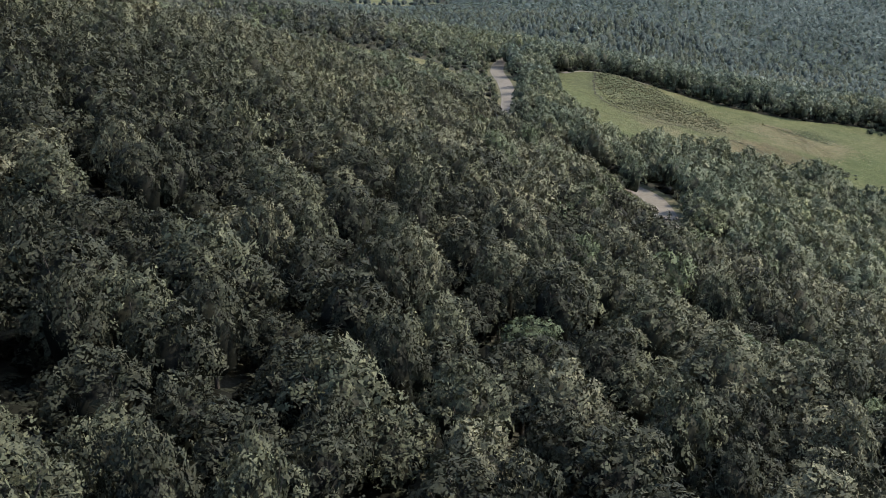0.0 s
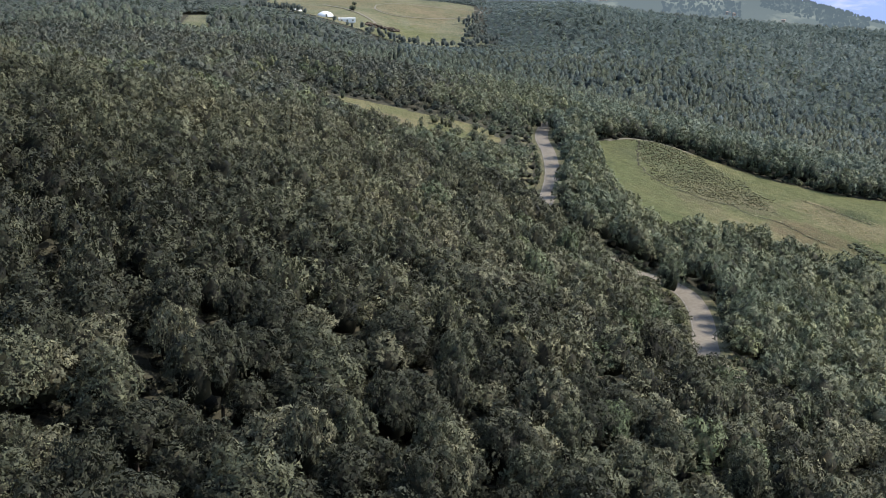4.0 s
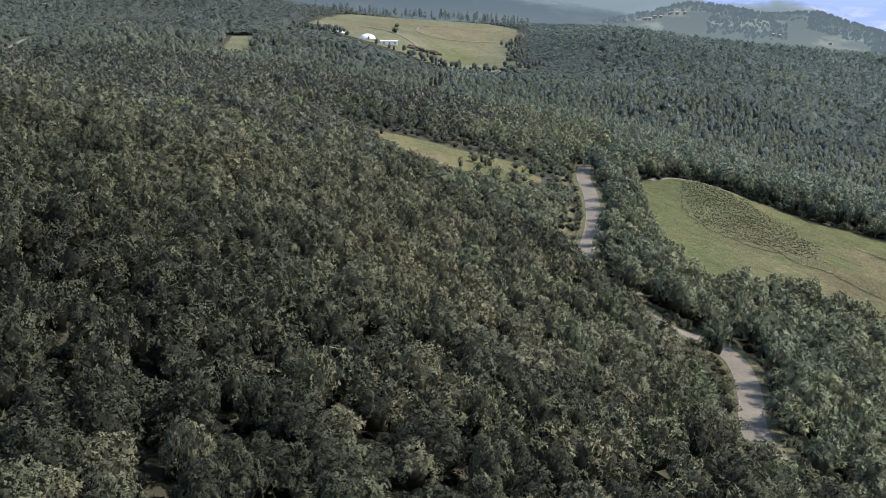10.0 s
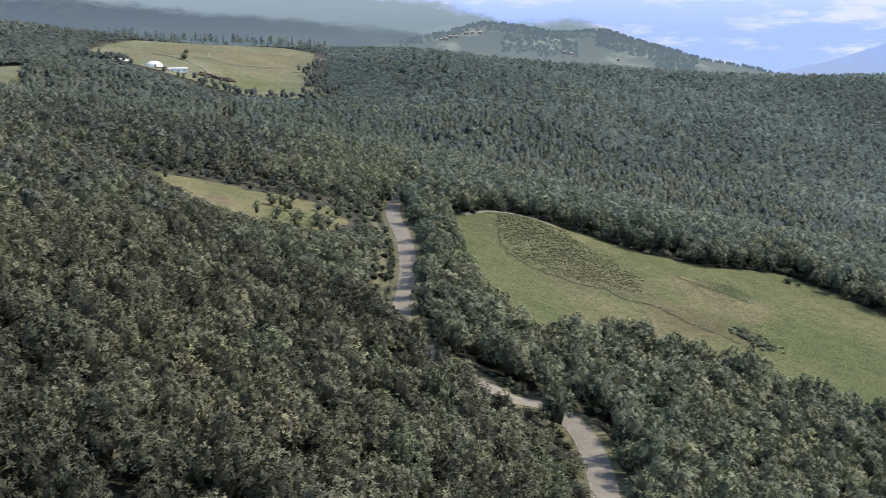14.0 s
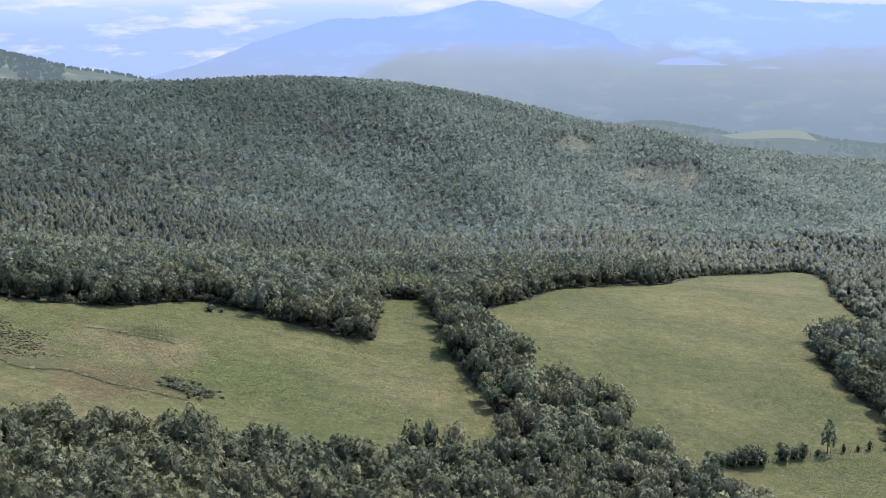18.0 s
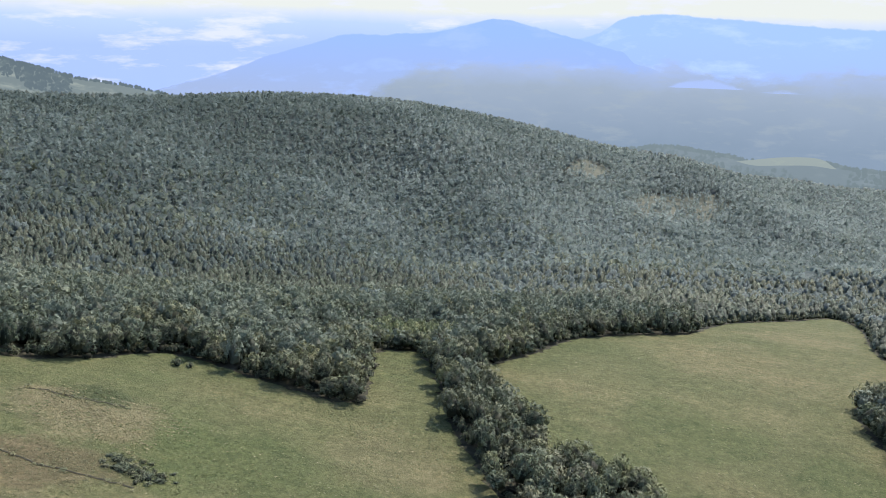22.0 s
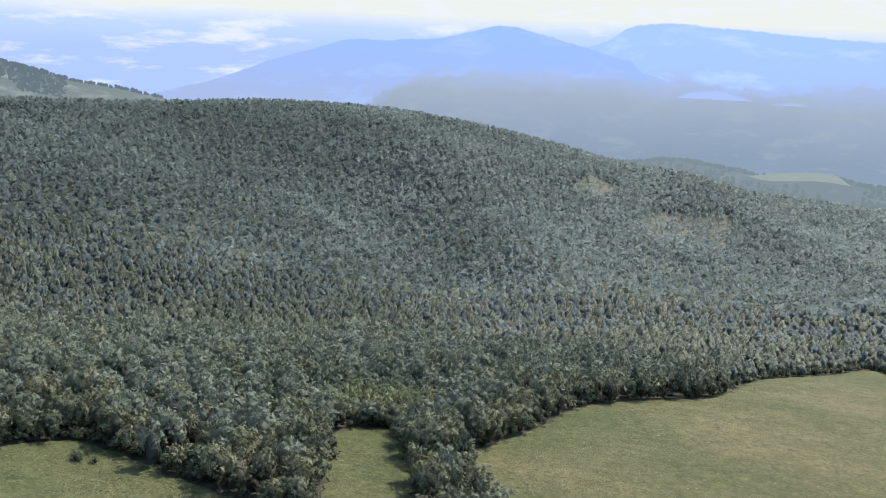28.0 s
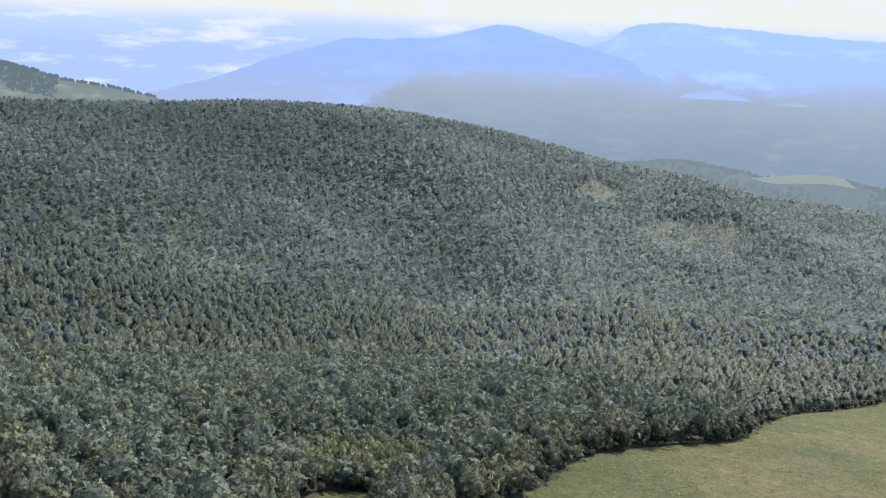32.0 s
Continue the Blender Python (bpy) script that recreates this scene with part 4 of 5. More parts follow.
wood("shade_undergrowth", bx[k], by[k], RNG.uniform(1.4, 2.3, k.sum()), RNG.uniform(0.9, 2.4, k.sum()), "low", OAK, "undergrowth toned near-black for the shade below the oaks", (0.0, 0.06))
SINGLE = [(float(a), float(b), float(r), float(t)) for a, b, r, t in zip(x[single], y[single], rad[single], tall[single])]
HEDGE_ROW = [(float(a), float(b), float(r), float(t)) for a, b, r, t in zip(x[hedge_single], y[hedge_single], rad[hedge_single], tall[hedge_single])]

def out_of_sight(x, y):
    """True where the land drops out of sight of the camera's path."""
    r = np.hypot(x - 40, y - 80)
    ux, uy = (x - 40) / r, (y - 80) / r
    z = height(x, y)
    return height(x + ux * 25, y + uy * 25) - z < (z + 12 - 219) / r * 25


# far hill, valley and the back of the oak slope; slopes out of the camera's sight get fewer, coarser trees
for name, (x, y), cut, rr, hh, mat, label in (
        ("hill_wood", scatter(-60, 1200, 480, 1180, 4.5, 0.5), lambda x, y: in_wedge(x, y, 0, 0, -5, 68) & (np.hypot(x, y) < 1380), (1.7, 3.3), (7.2, 11.6), HILL, "hazy grey-green wood covering the far hill"),
        ("valley_wood", scatter(330, 900, 60, 480, 4.5, 0.5), lambda x, y: in_wedge(x, y, 0, 30, 20, 72), (1.7, 3.3), (6.2, 10.6), HILL, "hazy grey-green wood in the valley beyond the meadows"),
        ("back_wood", scatter(-800, -60, 480, 1600, 5.8, 0.5), lambda x, y: in_wedge(x, y, 0, 0, -33, -2), (2.1, 3.3), (7.0, 11.0), BACK, "hazy bluish wood on the hills behind")):
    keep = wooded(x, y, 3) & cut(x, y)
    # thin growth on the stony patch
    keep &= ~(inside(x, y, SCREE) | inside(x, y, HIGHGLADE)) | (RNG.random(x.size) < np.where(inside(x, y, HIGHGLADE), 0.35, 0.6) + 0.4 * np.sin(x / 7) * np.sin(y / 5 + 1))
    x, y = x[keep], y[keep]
    away = out_of_sight(x, y) & (np.hypot(x - 40, y - 80) > 540)
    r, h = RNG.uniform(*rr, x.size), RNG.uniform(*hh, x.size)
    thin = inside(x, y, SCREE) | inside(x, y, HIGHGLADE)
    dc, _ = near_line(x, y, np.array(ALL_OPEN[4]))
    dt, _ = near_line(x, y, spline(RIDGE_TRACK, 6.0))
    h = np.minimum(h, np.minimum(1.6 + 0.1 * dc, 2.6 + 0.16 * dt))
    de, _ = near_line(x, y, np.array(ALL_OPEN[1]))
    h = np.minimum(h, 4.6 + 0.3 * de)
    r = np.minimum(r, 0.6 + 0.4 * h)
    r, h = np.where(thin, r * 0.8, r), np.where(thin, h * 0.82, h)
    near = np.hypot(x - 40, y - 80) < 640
    green = (RNG.random(x.size) > haze_share(x, y)) & ~away
    for kind, mask, m, text in (("green_wood", green, MIXED, "less hazy, greener trees among the woods of the far hill"), (name, ~green & ~away, mat, label)):
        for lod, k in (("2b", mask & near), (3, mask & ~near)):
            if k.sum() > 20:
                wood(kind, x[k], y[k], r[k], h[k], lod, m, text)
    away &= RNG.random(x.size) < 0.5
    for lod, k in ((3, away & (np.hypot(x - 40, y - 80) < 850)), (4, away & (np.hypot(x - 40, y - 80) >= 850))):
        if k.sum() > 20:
            wood("hidden_slope_wood", x[k], y[k], r[k] * 1.15, h[k], lod, mat, "thinned coarse wood on slopes out of the camera's sight")


def gap_sheet(name, x0, x1, y0, y1, cell, cut, mat, label):
    """A bumpy leaf-coloured sheet added below the tops of the far woods, lightening the dark gaps between their crowns.
    """
    gxx, gyy = np.meshgrid(np.arange(x0, x1, cell), np.arange(y0, y1, cell))
    gxx, gyy = gxx + RNG.uniform(-0.3, 0.3, gxx.shape) * cell, gyy + RNG.uniform(-0.3, 0.3, gxx.shape) * cell
    x, y = gxx.ravel(), gyy.ravel()
    keep = wooded(x, y, 9) & cut(x, y) & ~inside(x, y, SCREE) & ~inside(x, y, HIGHGLADE)
    dc, _ = near_line(x, y, np.array(ALL_OPEN[4]))
    dt, _ = near_line(x, y, spline(RIDGE_TRACK, 6.0))
    edge = np.minimum.reduce([near_line(x, y, spline(p + p[:1], 6.0))[0] for p in (SCREE, HIGHGLADE, EASTFIELD, HAYFIELD, CLEARING)])
    z = height(x, y) + np.minimum.reduce([RNG.uniform(3.3, 5.2, x.size), 0.06 * dc, 0.06 * dt - 0.3, 0.25 * edge - 0.7])
    keep = keep.reshape(gxx.shape)
    full = keep[:-1, :-1] & keep[1:, :-1] & keep[:-1, 1:] & keep[1:, 1:]
    number = np.arange(gxx.size).reshape(gxx.shape)
    f = [(number[j, i], number[j, i + 1], number[j + 1, i + 1], number[j + 1, i]) for j, i in zip(*np.nonzero(full))]
    ob = mesh_object(name, np.column_stack([x, y, z]), f, mat)
    ob.data.polygons.foreach_set("use_smooth", [True] * len(f))
    ob.data.attributes.new("tone", "FLOAT", "POINT").data.foreach_set("value", RNG.uniform(0.1, 0.8, x.size))
    # the whole sheet takes the darkened colour of the crown cores
    ob.data.attributes.new("core_shade", "FLOAT", "POINT").data.foreach_set("value", np.ones(x.size))
    return tagged(ob, label, "woodland", kind="stuff")


gap_sheet("hill_gap_sheet", -60, 1200, 480, 1180, 4.2, lambda x, y: in_wedge(x, y, 0, 0, -5, 68) & (np.hypot(x, y) < 1380), HILL, "leaf sheet added to lighten the gaps between trees of the far hill")
gap_sheet("valley_gap_sheet", 335, 900, 60, 480, 4.2, lambda x, y: in_wedge(x, y, 0, 30, 20, 72), HILL, "leaf sheet added to lighten the gaps between the valley trees")
gap_sheet("back_gap_sheet", -800, -60, 480, 1600, 5.0, lambda x, y: in_wedge(x, y, 0, 0, -33, -2), BACK, "leaf sheet added to lighten the gaps between trees of the hills behind")


def ridge_point(eye, distance, crest, foot, depth, a, u):
    c = spline(crest, 0.25)
    e = float(np.interp(a, c[:, 0], c[:, 1]))
    s = u ** 1.15
    el, d = e * (1 - s) + foot * s, distance * (1 - depth * u)
    return eye[0] + d * math.sin(radians(a)), eye[1] + d * math.cos(radians(a)), eye[2] + d * math.tan(radians(el))


def ridge_trees(name, eye, distance, crest, foot, count, spans, label, mat):
    """Woods and lines of trees on a distant ridge; spans: azimuths and how far down."""
    rng = np.random.default_rng(5)
    blocks, softs, tones = [], [], []
    for k in range(count):
        a0, a1, u0, u1 = spans[k % len(spans)]
        p = ridge_point(eye, distance, crest, foot, 0.2, rng.uniform(a0, a1), rng.uniform(u0, u1))
        q, soft, _ = LODS[4][k % len(LODS[4])]
        r, h = rng.uniform(3, 5), rng.uniform(6, 10)
        blocks.append(q * np.array([r, r, h * 0.5]) + np.array(p) - np.array([0, 0, 2.0]))
        softs.append(soft)
        tones.append(np.full(len(q), rng.random()))
    ob = new(name, leaf_mesh(name, np.concatenate(blocks), np.concatenate(softs), np.concatenate(tones), mat))
    return tagged(ob, label, "woodland", kind="stuff")


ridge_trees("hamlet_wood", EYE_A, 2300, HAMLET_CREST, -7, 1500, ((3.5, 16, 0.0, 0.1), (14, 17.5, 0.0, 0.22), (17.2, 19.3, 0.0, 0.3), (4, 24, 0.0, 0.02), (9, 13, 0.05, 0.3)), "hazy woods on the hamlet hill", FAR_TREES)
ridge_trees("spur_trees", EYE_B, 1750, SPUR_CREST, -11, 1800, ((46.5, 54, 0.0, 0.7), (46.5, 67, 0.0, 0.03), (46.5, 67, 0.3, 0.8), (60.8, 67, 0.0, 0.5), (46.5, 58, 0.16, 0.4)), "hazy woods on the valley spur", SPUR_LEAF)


def trunk_bm(rng, h):
    bm = bmesh.new()
    def limb(a, b, r0, r1, seg=6):
        a, b = Vector(a), Vector(b)
        m = (b - a).to_track_quat("Z", "Y").to_matrix().to_4x4()
        geom = bmesh.ops.create_cone(bm, cap_ends=True, segments=seg, radius1=r0, radius2=r1, depth=(b - a).length)
        bmesh.ops.transform(bm, matrix=Matrix.Translation((a + b) / 2) @ m, verts=geom["verts"])
    top = Vector((rng.uniform(-0.2, 0.2), rng.uniform(-0.2, 0.2), h * 0.45))
    limb((0, 0, -0.4), top, 0.17, 0.1, 7)
    for k in range(5):
        a = 6.283 * k / 5 + rng.uniform(-0.4, 0.4)
        limb(top * rng.uniform(0.6, 1.0), top + Vector((math.cos(a) * 1.2, math.sin(a) * 1.2, h * rng.uniform(0.15, 0.4))), 0.07, 0.02, 5)
    return bm


def make_tree(name, variant, mat, tone, label, group, h=6.4, r=2.5, lod=0):
    """A tree: trunk with limbs, and a crown of leaf sprays. Its foot is the origin."""
    root = tagged(new(name), label, "tree", group)
    part("trunk", trunk_bm(random.Random(variant), h), BARK, root)
    q, soft, core_shade = LODS[lod][variant % 8]
    q = q.copy()
    q[..., 0] *= r
    q[..., 1] *= r
    q[..., 2] = (q[..., 2] * 0.43 + 0.14) * h
    crown = new("crown", leaf_mesh("crown", q, soft, np.full(len(q), tone), mat, core_shade))
    crown.parent = root
    return root


OAK_LABELS = ("downy oak, its rounded crown toned dark as in shade", "grey-green downy oak with a rounded crown", "brownish grey downy oak on the slope", "fresh green oak among grey ones", "yellowish green young oak on the slope")
oaks = [make_tree("oak_tree", k, FINE_OAK, (0.05, 0.25, 0.5, 0.78, 0.97)[k % 5] if k % 5 != 4 or k < 5 else 0.4, OAK_LABELS[k % 5] if k % 5 != 4 or k < 5 else OAK_LABELS[1], "oaks on the near slope") for k in range(12)]
rnd = random.Random(3)
for i, (tx, ty, tr, th) in enumerate(SINGLE):
    # oaks to the left get the dark tones, as if shaded
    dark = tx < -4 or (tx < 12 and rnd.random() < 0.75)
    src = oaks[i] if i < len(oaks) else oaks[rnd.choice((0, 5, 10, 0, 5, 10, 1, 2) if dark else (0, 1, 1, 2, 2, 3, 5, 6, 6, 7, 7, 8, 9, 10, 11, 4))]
    m = pose(tx, ty, float(height(tx, ty)[0]), 0, 0, rnd.uniform(0, 360))
    s = Matrix.Diagonal((tr / 2.5, tr / 2.5, th / 6.4, 1))
    if i < len(oaks):
        src.matrix_basis = m @ s
    else:
        copy_thing(src, m).scale = (tr / 2.5, tr / 2.5, th / 6.4)


HEDGE_LABELS = ("dark green maple in the hedge between the meadows", "green hazel tree in the hedge between the meadows", "grey-green ash in the hedge between the meadows", "light green young tree in the hedge between the meadows")
hedge_trees = [make_tree("hedge_tree", 40 + k, HEDGE, (0.08, 0.4, 0.65, 0.95)[k % 4], HEDGE_LABELS[k % 4], "hedge trees between the meadows", lod=1) for k in range(8)]
for i, (tx, ty, tr, th) in enumerate(HEDGE_ROW):
    m = pose(tx, ty, float(height(tx, ty)[0]), 0, 0, rnd.uniform(0, 360))
    if i < len(hedge_trees):
        hedge_trees[i].matrix_basis = m @ Matrix.Diagonal((tr / 2.5, tr / 2.5, th / 6.4, 1))
    else:
        copy_thing(hedge_trees[rnd.choice((0, 1, 1, 2, 4, 5, 5, 6, 6, 7))], m).scale = (tr / 2.5, tr / 2.5, th / 6.4)


# ---- hedge row, lone tree and shrubs of the meadows ----
def bush(name, x, y, r, h, lod, mat, tone, label, group="", category="bush"):
    """A bush: a few stems, and leaf sprays down to the ground."""
    root = tagged(new(name), label, category, group)
    root.location = (x, y, float(height(x, y)[0]) + 0.15)
    bm = bmesh.new()
    for k in range(4):
        a = 1.57 * k + 0.4
        g = bmesh.ops.create_cone(bm, cap_ends=True, segments=5, radius1=0.06, radius2=0.02, depth=h * 0.6)
        bmesh.ops.transform(bm, matrix=pose(0.25 * r * math.cos(a), 0.25 * r * math.sin(a), h * 0.28, 14 * math.sin(a), 14 * math.cos(a)), verts=g["verts"])
    part("stems", bm, BARK, root)
    q, soft, core_shade = LODS[lod][int(x * 7 + y * 3) % len(LODS[lod])]
    q = q.copy()
    q[..., :2] *= r
    q[..., 2] = (q[..., 2] - 0.3) * 0.58 * h
    foliage = new("foliage", leaf_mesh("foliage", q, soft, np.full(len(q), tone), mat, core_shade))
    foliage.parent = root
    return root


for bx, by, r, h in ((191.5, 201.5, 1.5, 3.6), (194, 201, 1.2, 3.0), (196.5, 200, 1.4, 3.4), (199, 199, 1.6, 4.4), (201.5, 198, 1.7, 5.0), (204, 197, 1.2, 3.6), (211, 196.2, 1.4, 4.0), (214, 195.2, 1.0, 3.0), (216.5, 194.6, 1.1, 3.8), (221.5, 193.6, 0.6, 1.6), (229, 191.4, 0.5, 2.4), (233, 190, 0.5, 1.6), (236.5, 189, 0.6, 2.6), (241, 187, 0.5, 2.3)):
    bush("hedge_bush", bx, by, r * (1.55 if h > 2.8 else 1.25), h * 1.1, 1, EDGE, 0.1 + 0.3 * ((bx * 3) % 1), "dark green upright bush in a field hedge row" if h > 2.8 else "thin small bush in a field hedge row", "hedge row bushes")
bush("meadow_shrub", 131.5, 320.5, 1.5, 2.0, 1, EDGE, 0.3, "small dark shrub alone in the hay meadow")
bush("meadow_shrub", 134.0, 319.0, 1.0, 1.5, 1, EDGE, 0.4, "small dark shrub alone in the hay meadow")
lone = make_tree("pine_tree", 3, EDGE, 0.35, "slender young pine standing alone in the meadow hedge", "", 9.4, 2.7)
lone.location = (225, 193.2, float(height(225, 193.2)[0]) + 0.1)
for child in lone.children:
    if child.name.startswith("crown"):
        q, soft, _ = LODS["cone"][1]
        q = np.concatenate([q, LODS["cone"][3][0], LODS["cone"][4][0]])
        soft = np.concatenate([soft, LODS["cone"][3][1], LODS["cone"][4][1]])
        q = q * np.array([2.8, 2.8, 3.9]) + np.array([0, 0, 1.6])
        child.data = leaf_mesh("crown", q, soft, np.full(len(q), 0.35), EDGE)

# fence along the hedge row
def fence_post():
    bm = bmesh.new()
    g = bmesh.ops.create_cone(bm, cap_ends=True, segments=7, radius1=0.07, radius2=0.055, depth=1.5)
    bmesh.ops.translate(bm, verts=g["verts"], vec=(0, 0, 0.6))
    return bm


fence = tagged(new("fence"), "weathered timber post fence in the meadow hedge", "fence")
FENCE = spline(((206, 196.6), (219, 194), (228, 191.4), (240, 187), (256, 179)), 3.0)
for fx_, fy_ in FENCE:
    p = part("post", fence_post(), WOOD, fence)
    p.location = (fx_, fy_, float(height(fx_, fy_)[0]))
for drop in (0.55, 1.05):
    bm = bmesh.new()
    vs = [bm.verts.new((fx_, fy_, float(height(fx_, fy_)[0]) + drop + dz)) for fx_, fy_ in FENCE for dz in (0.0, 0.03)]
    for k in range(len(FENCE) - 1):
        bm.faces.new((vs[2 * k], vs[2 * k + 1], vs[2 * k + 3], vs[2 * k + 2]))
    bmesh.ops.solidify(bm, geom=bm.faces[:], thickness=0.03)
    part("wire", bm, WOOD, fence)


# ---- scrub, ditches and rough grass of the knoll ----
def scrub(name, x, y, r, h, lod, mat, label):
    z = height(x, y)
    blocks, softs, tones, inner = [], [], [], []
    for k in range(len(x)):
        q, soft, core_shade = LODS[lod][k % len(LODS[lod])]
        a = RNG.uniform(0, 6.283)
        t = np.array([[math.cos(a), -math.sin(a), 0], [math.sin(a), math.cos(a), 0], [0, 0, 1]])
        blocks.append((q @ t.T) * np.array([r[k], r[k], h[k] * 0.5]) + np.array([x[k], y[k], z[k] + 0.1]))
        softs.append(soft @ t.T)
        tones.append(np.full(len(q), RNG.random()))
        inner.append(core_shade)
    ob = new(name, leaf_mesh(name, np.concatenate(blocks), np.concatenate(softs), np.concatenate(tones), mat, np.concatenate(inner)))
    return tagged(ob, label, "scrub", kind="stuff")


SCRUB = ((47, 338), (55, 342), (66, 334), (76, 318), (82, 302), (78, 290), (66, 290), (56, 294), (49, 299), (46, 312))
x, y = RNG.uniform(42, 86, 7400), RNG.uniform(286, 346, 7400)
ds, _ = near_line(x, y, np.array(SCRUB + SCRUB[:1], float))
k = (inside(x, y, SCRUB) | (ds < 2.5)) & (RNG.random(x.size) < np.where(inside(x, y, SCRUB), np.clip(ds / 5, 0.25, 1), 0.25)) & (RNG.random(x.size) < 0.62 + 0.4 * np.sin(x / 2.3 + 1.4 * np.sin(y / 3.1)) * np.sin(y / 2.7 + x / 5))
scrub("knoll_scrub", x[k], y[k], RNG.uniform(0.35, 0.85, k.sum()), RNG.uniform(0.2, 0.55, k.sum()), "low", SHRUB, "low grey-green bramble scrub on the knoll")
rr = np.array([(98.0 + 0.4 * i + RNG.normal() * 1.6, 272.5 - 0.9 * i + RNG.normal() * 1.6) for i in range(10) for _ in range(8)])
scrub("reed_bed", rr[:, 0], rr[:, 1], RNG.uniform(0.6, 1.3, 80), RNG.uniform(0.4, 1.1, 80), 2, EDGE, "dark reed and bramble patch in a damp hollow")
hx, hy = RNG.normal(87, 7, 900), RNG.normal(273, 5.5, 900)
k = inside(hx, hy, HAYFIELD)
scrub("meadow_herbs", hx[k], hy[k], RNG.uniform(0.12, 0.32, k.sum()), RNG.uniform(0.1, 0.32, k.sum()), "low", SHRUB, "brownish tall herbs in the rough part of the meadow")
hx, hy = RNG.normal(107, 4, 260), RNG.normal(303, 4.5, 260)
scrub("meadow_herbs", hx, hy, RNG.uniform(0.15, 0.4, 260), RNG.uniform(0.12, 0.35, 260), "low", SHRUB, "dark green herbs in a damp strip of the meadow")
DITCH = plain("ditch_earth", [(0.3, (0.028, 0.026, 0.017)), (0.7, (0.06, 0.052, 0.032))], 0.8, 0.95, 0.1)
for pts, w in ((((48, 338), (45.5, 322), (45, 309), (49, 297), (55, 292), (61, 288), (68, 288), (71, 283), (79, 281), (84, 274), (89, 270), (94, 265), (97, 262)), 0.5), (((94, 309), (97, 307), (103, 302), (110, 295.5)), 0.5)):
    line = spline(pts, 1.2)
    line = line + np.array([[0.9 * noise.noise(Vector((p[0] * 0.5, p[1] * 0.5, k))) for k in (0, 5)] for p in line])
    tagged(ribbon("ditch", line, w, DITCH, "dark winding ditch across the hay meadow", 0.3), "dark winding ditch across the hay meadow", "ditch")
    scrub("ditch_growth", line[::2, 0] + RNG.normal(size=len(line[::2])) * 0.4, line[::2, 1] + RNG.normal(size=len(line[::2])) * 0.4, RNG.uniform(0.4, 1.2, len(line[::2])), RNG.uniform(0.25, 0.7, len(line[::2])), 3, SHRUB, "rank growth along a meadow ditch")
ribbon("bare_rim", spline(((37, 335), (45, 340.5), (55, 342), (66, 340)), 1.5), 2.8, GRAVEL, "bare pale earth along the knoll's top edge", 0.32)

# bushes that close the foot of the woods along the meadows
for poly, label in ((HAYFIELD, "bushes along the edge of the sloping meadow"), (EASTFIELD, "bushes along the edge of the broad meadow")):
    rim = spline(poly + poly[:1], 1.3)
    t = np.gradient(rim, axis=0)
    t /= np.linalg.norm(t, axis=1)[:, None]
    out = RNG.uniform(0.7, 2.6, len(rim))
    bx, by = rim[:, 0] - t[:, 1] * out, rim[:, 1] + t[:, 0] * out
    back = inside(bx, by, poly)
    bx, by = np.where(back, rim[:, 0] + t[:, 1] * out, bx), np.where(back, rim[:, 1] - t[:, 0] * out, by)
    k = (RNG.random(len(bx)) < 0.85) & ~inside(bx, by, HAYFIELD) & ~inside(bx, by, EASTFIELD) & ~inside(bx, by, LOWFIELD)
    scrub("edge_bushes", bx[k], by[k], RNG.uniform(0.8, 1.7, k.sum()), RNG.uniform(1.2, 3.6, k.sum()), 2, EDGE, label)

# weeds and bushes along the lane
along = RNG.integers(5, len(ROAD_LINE) - 5, 760)
off = RNG.uniform(2.2, 4.6, 760) * RNG.choice((-1, 1), 760)
wx, wy = ROAD_LINE[along, 0] + SIDE[along, 0] * off, ROAD_LINE[along, 1] + SIDE[along, 1] * off
big = np.abs(off) > 3.4
scrub("verge_weeds", wx[~big], wy[~big], RNG.uniform(0.15, 0.45, (~big).sum()), RNG.uniform(0.12, 0.5, (~big).sum()), 3, SHRUB, "dry weeds on the lane's verges")
scrub("lane_bushes", wx[big][::2], wy[big][::2], RNG.uniform(0.5, 1.3, len(wx[big][::2])), RNG.uniform(0.8, 2.4, len(wx[big][::2])), 2, EDGE, "low bushes leaning over the lane's verges")
scrub("verge_herbs", wx[big][1::2], wy[big][1::2], RNG.uniform(0.4, 0.9, len(wx[big][1::2])), RNG.uniform(0.4, 1.2, len(wx[big][1::2])), 2, YELLOW, "yellow-green herbs on the lane's verges")

# glade bushes
x, y = scatter(-54, 6, 288, 334, 4.5)
x, y = x + RNG.normal(size=x.size) * 1.6, y + RNG.normal(size=x.size) * 1.6
k = inside(x, y, GLADE) & (RNG.random(x.size) < np.where(x > -22, 0.55, 0.08))
scrub("glade_bushes", x[k], y[k], RNG.uniform(0.6, 2.7, k.sum()), RNG.uniform(0.8, 4.4, k.sum()), 2, EDGE, "scattered bushes in the dry glade")
x, y = scatter(190, 236, 322, 358, 2.2)
k = wooded(x, y, 0.3) & (np.hypot((x - 212) / 1.4, y - 338) < 13)
scrub("elder_thicket", x[k], y[k], RNG.uniform(0.8, 2.0, k.sum()), RNG.uniform(2.6, 6.0, k.sum()), 2, YELLOW, "yellow-green thicket at the meadow gap")


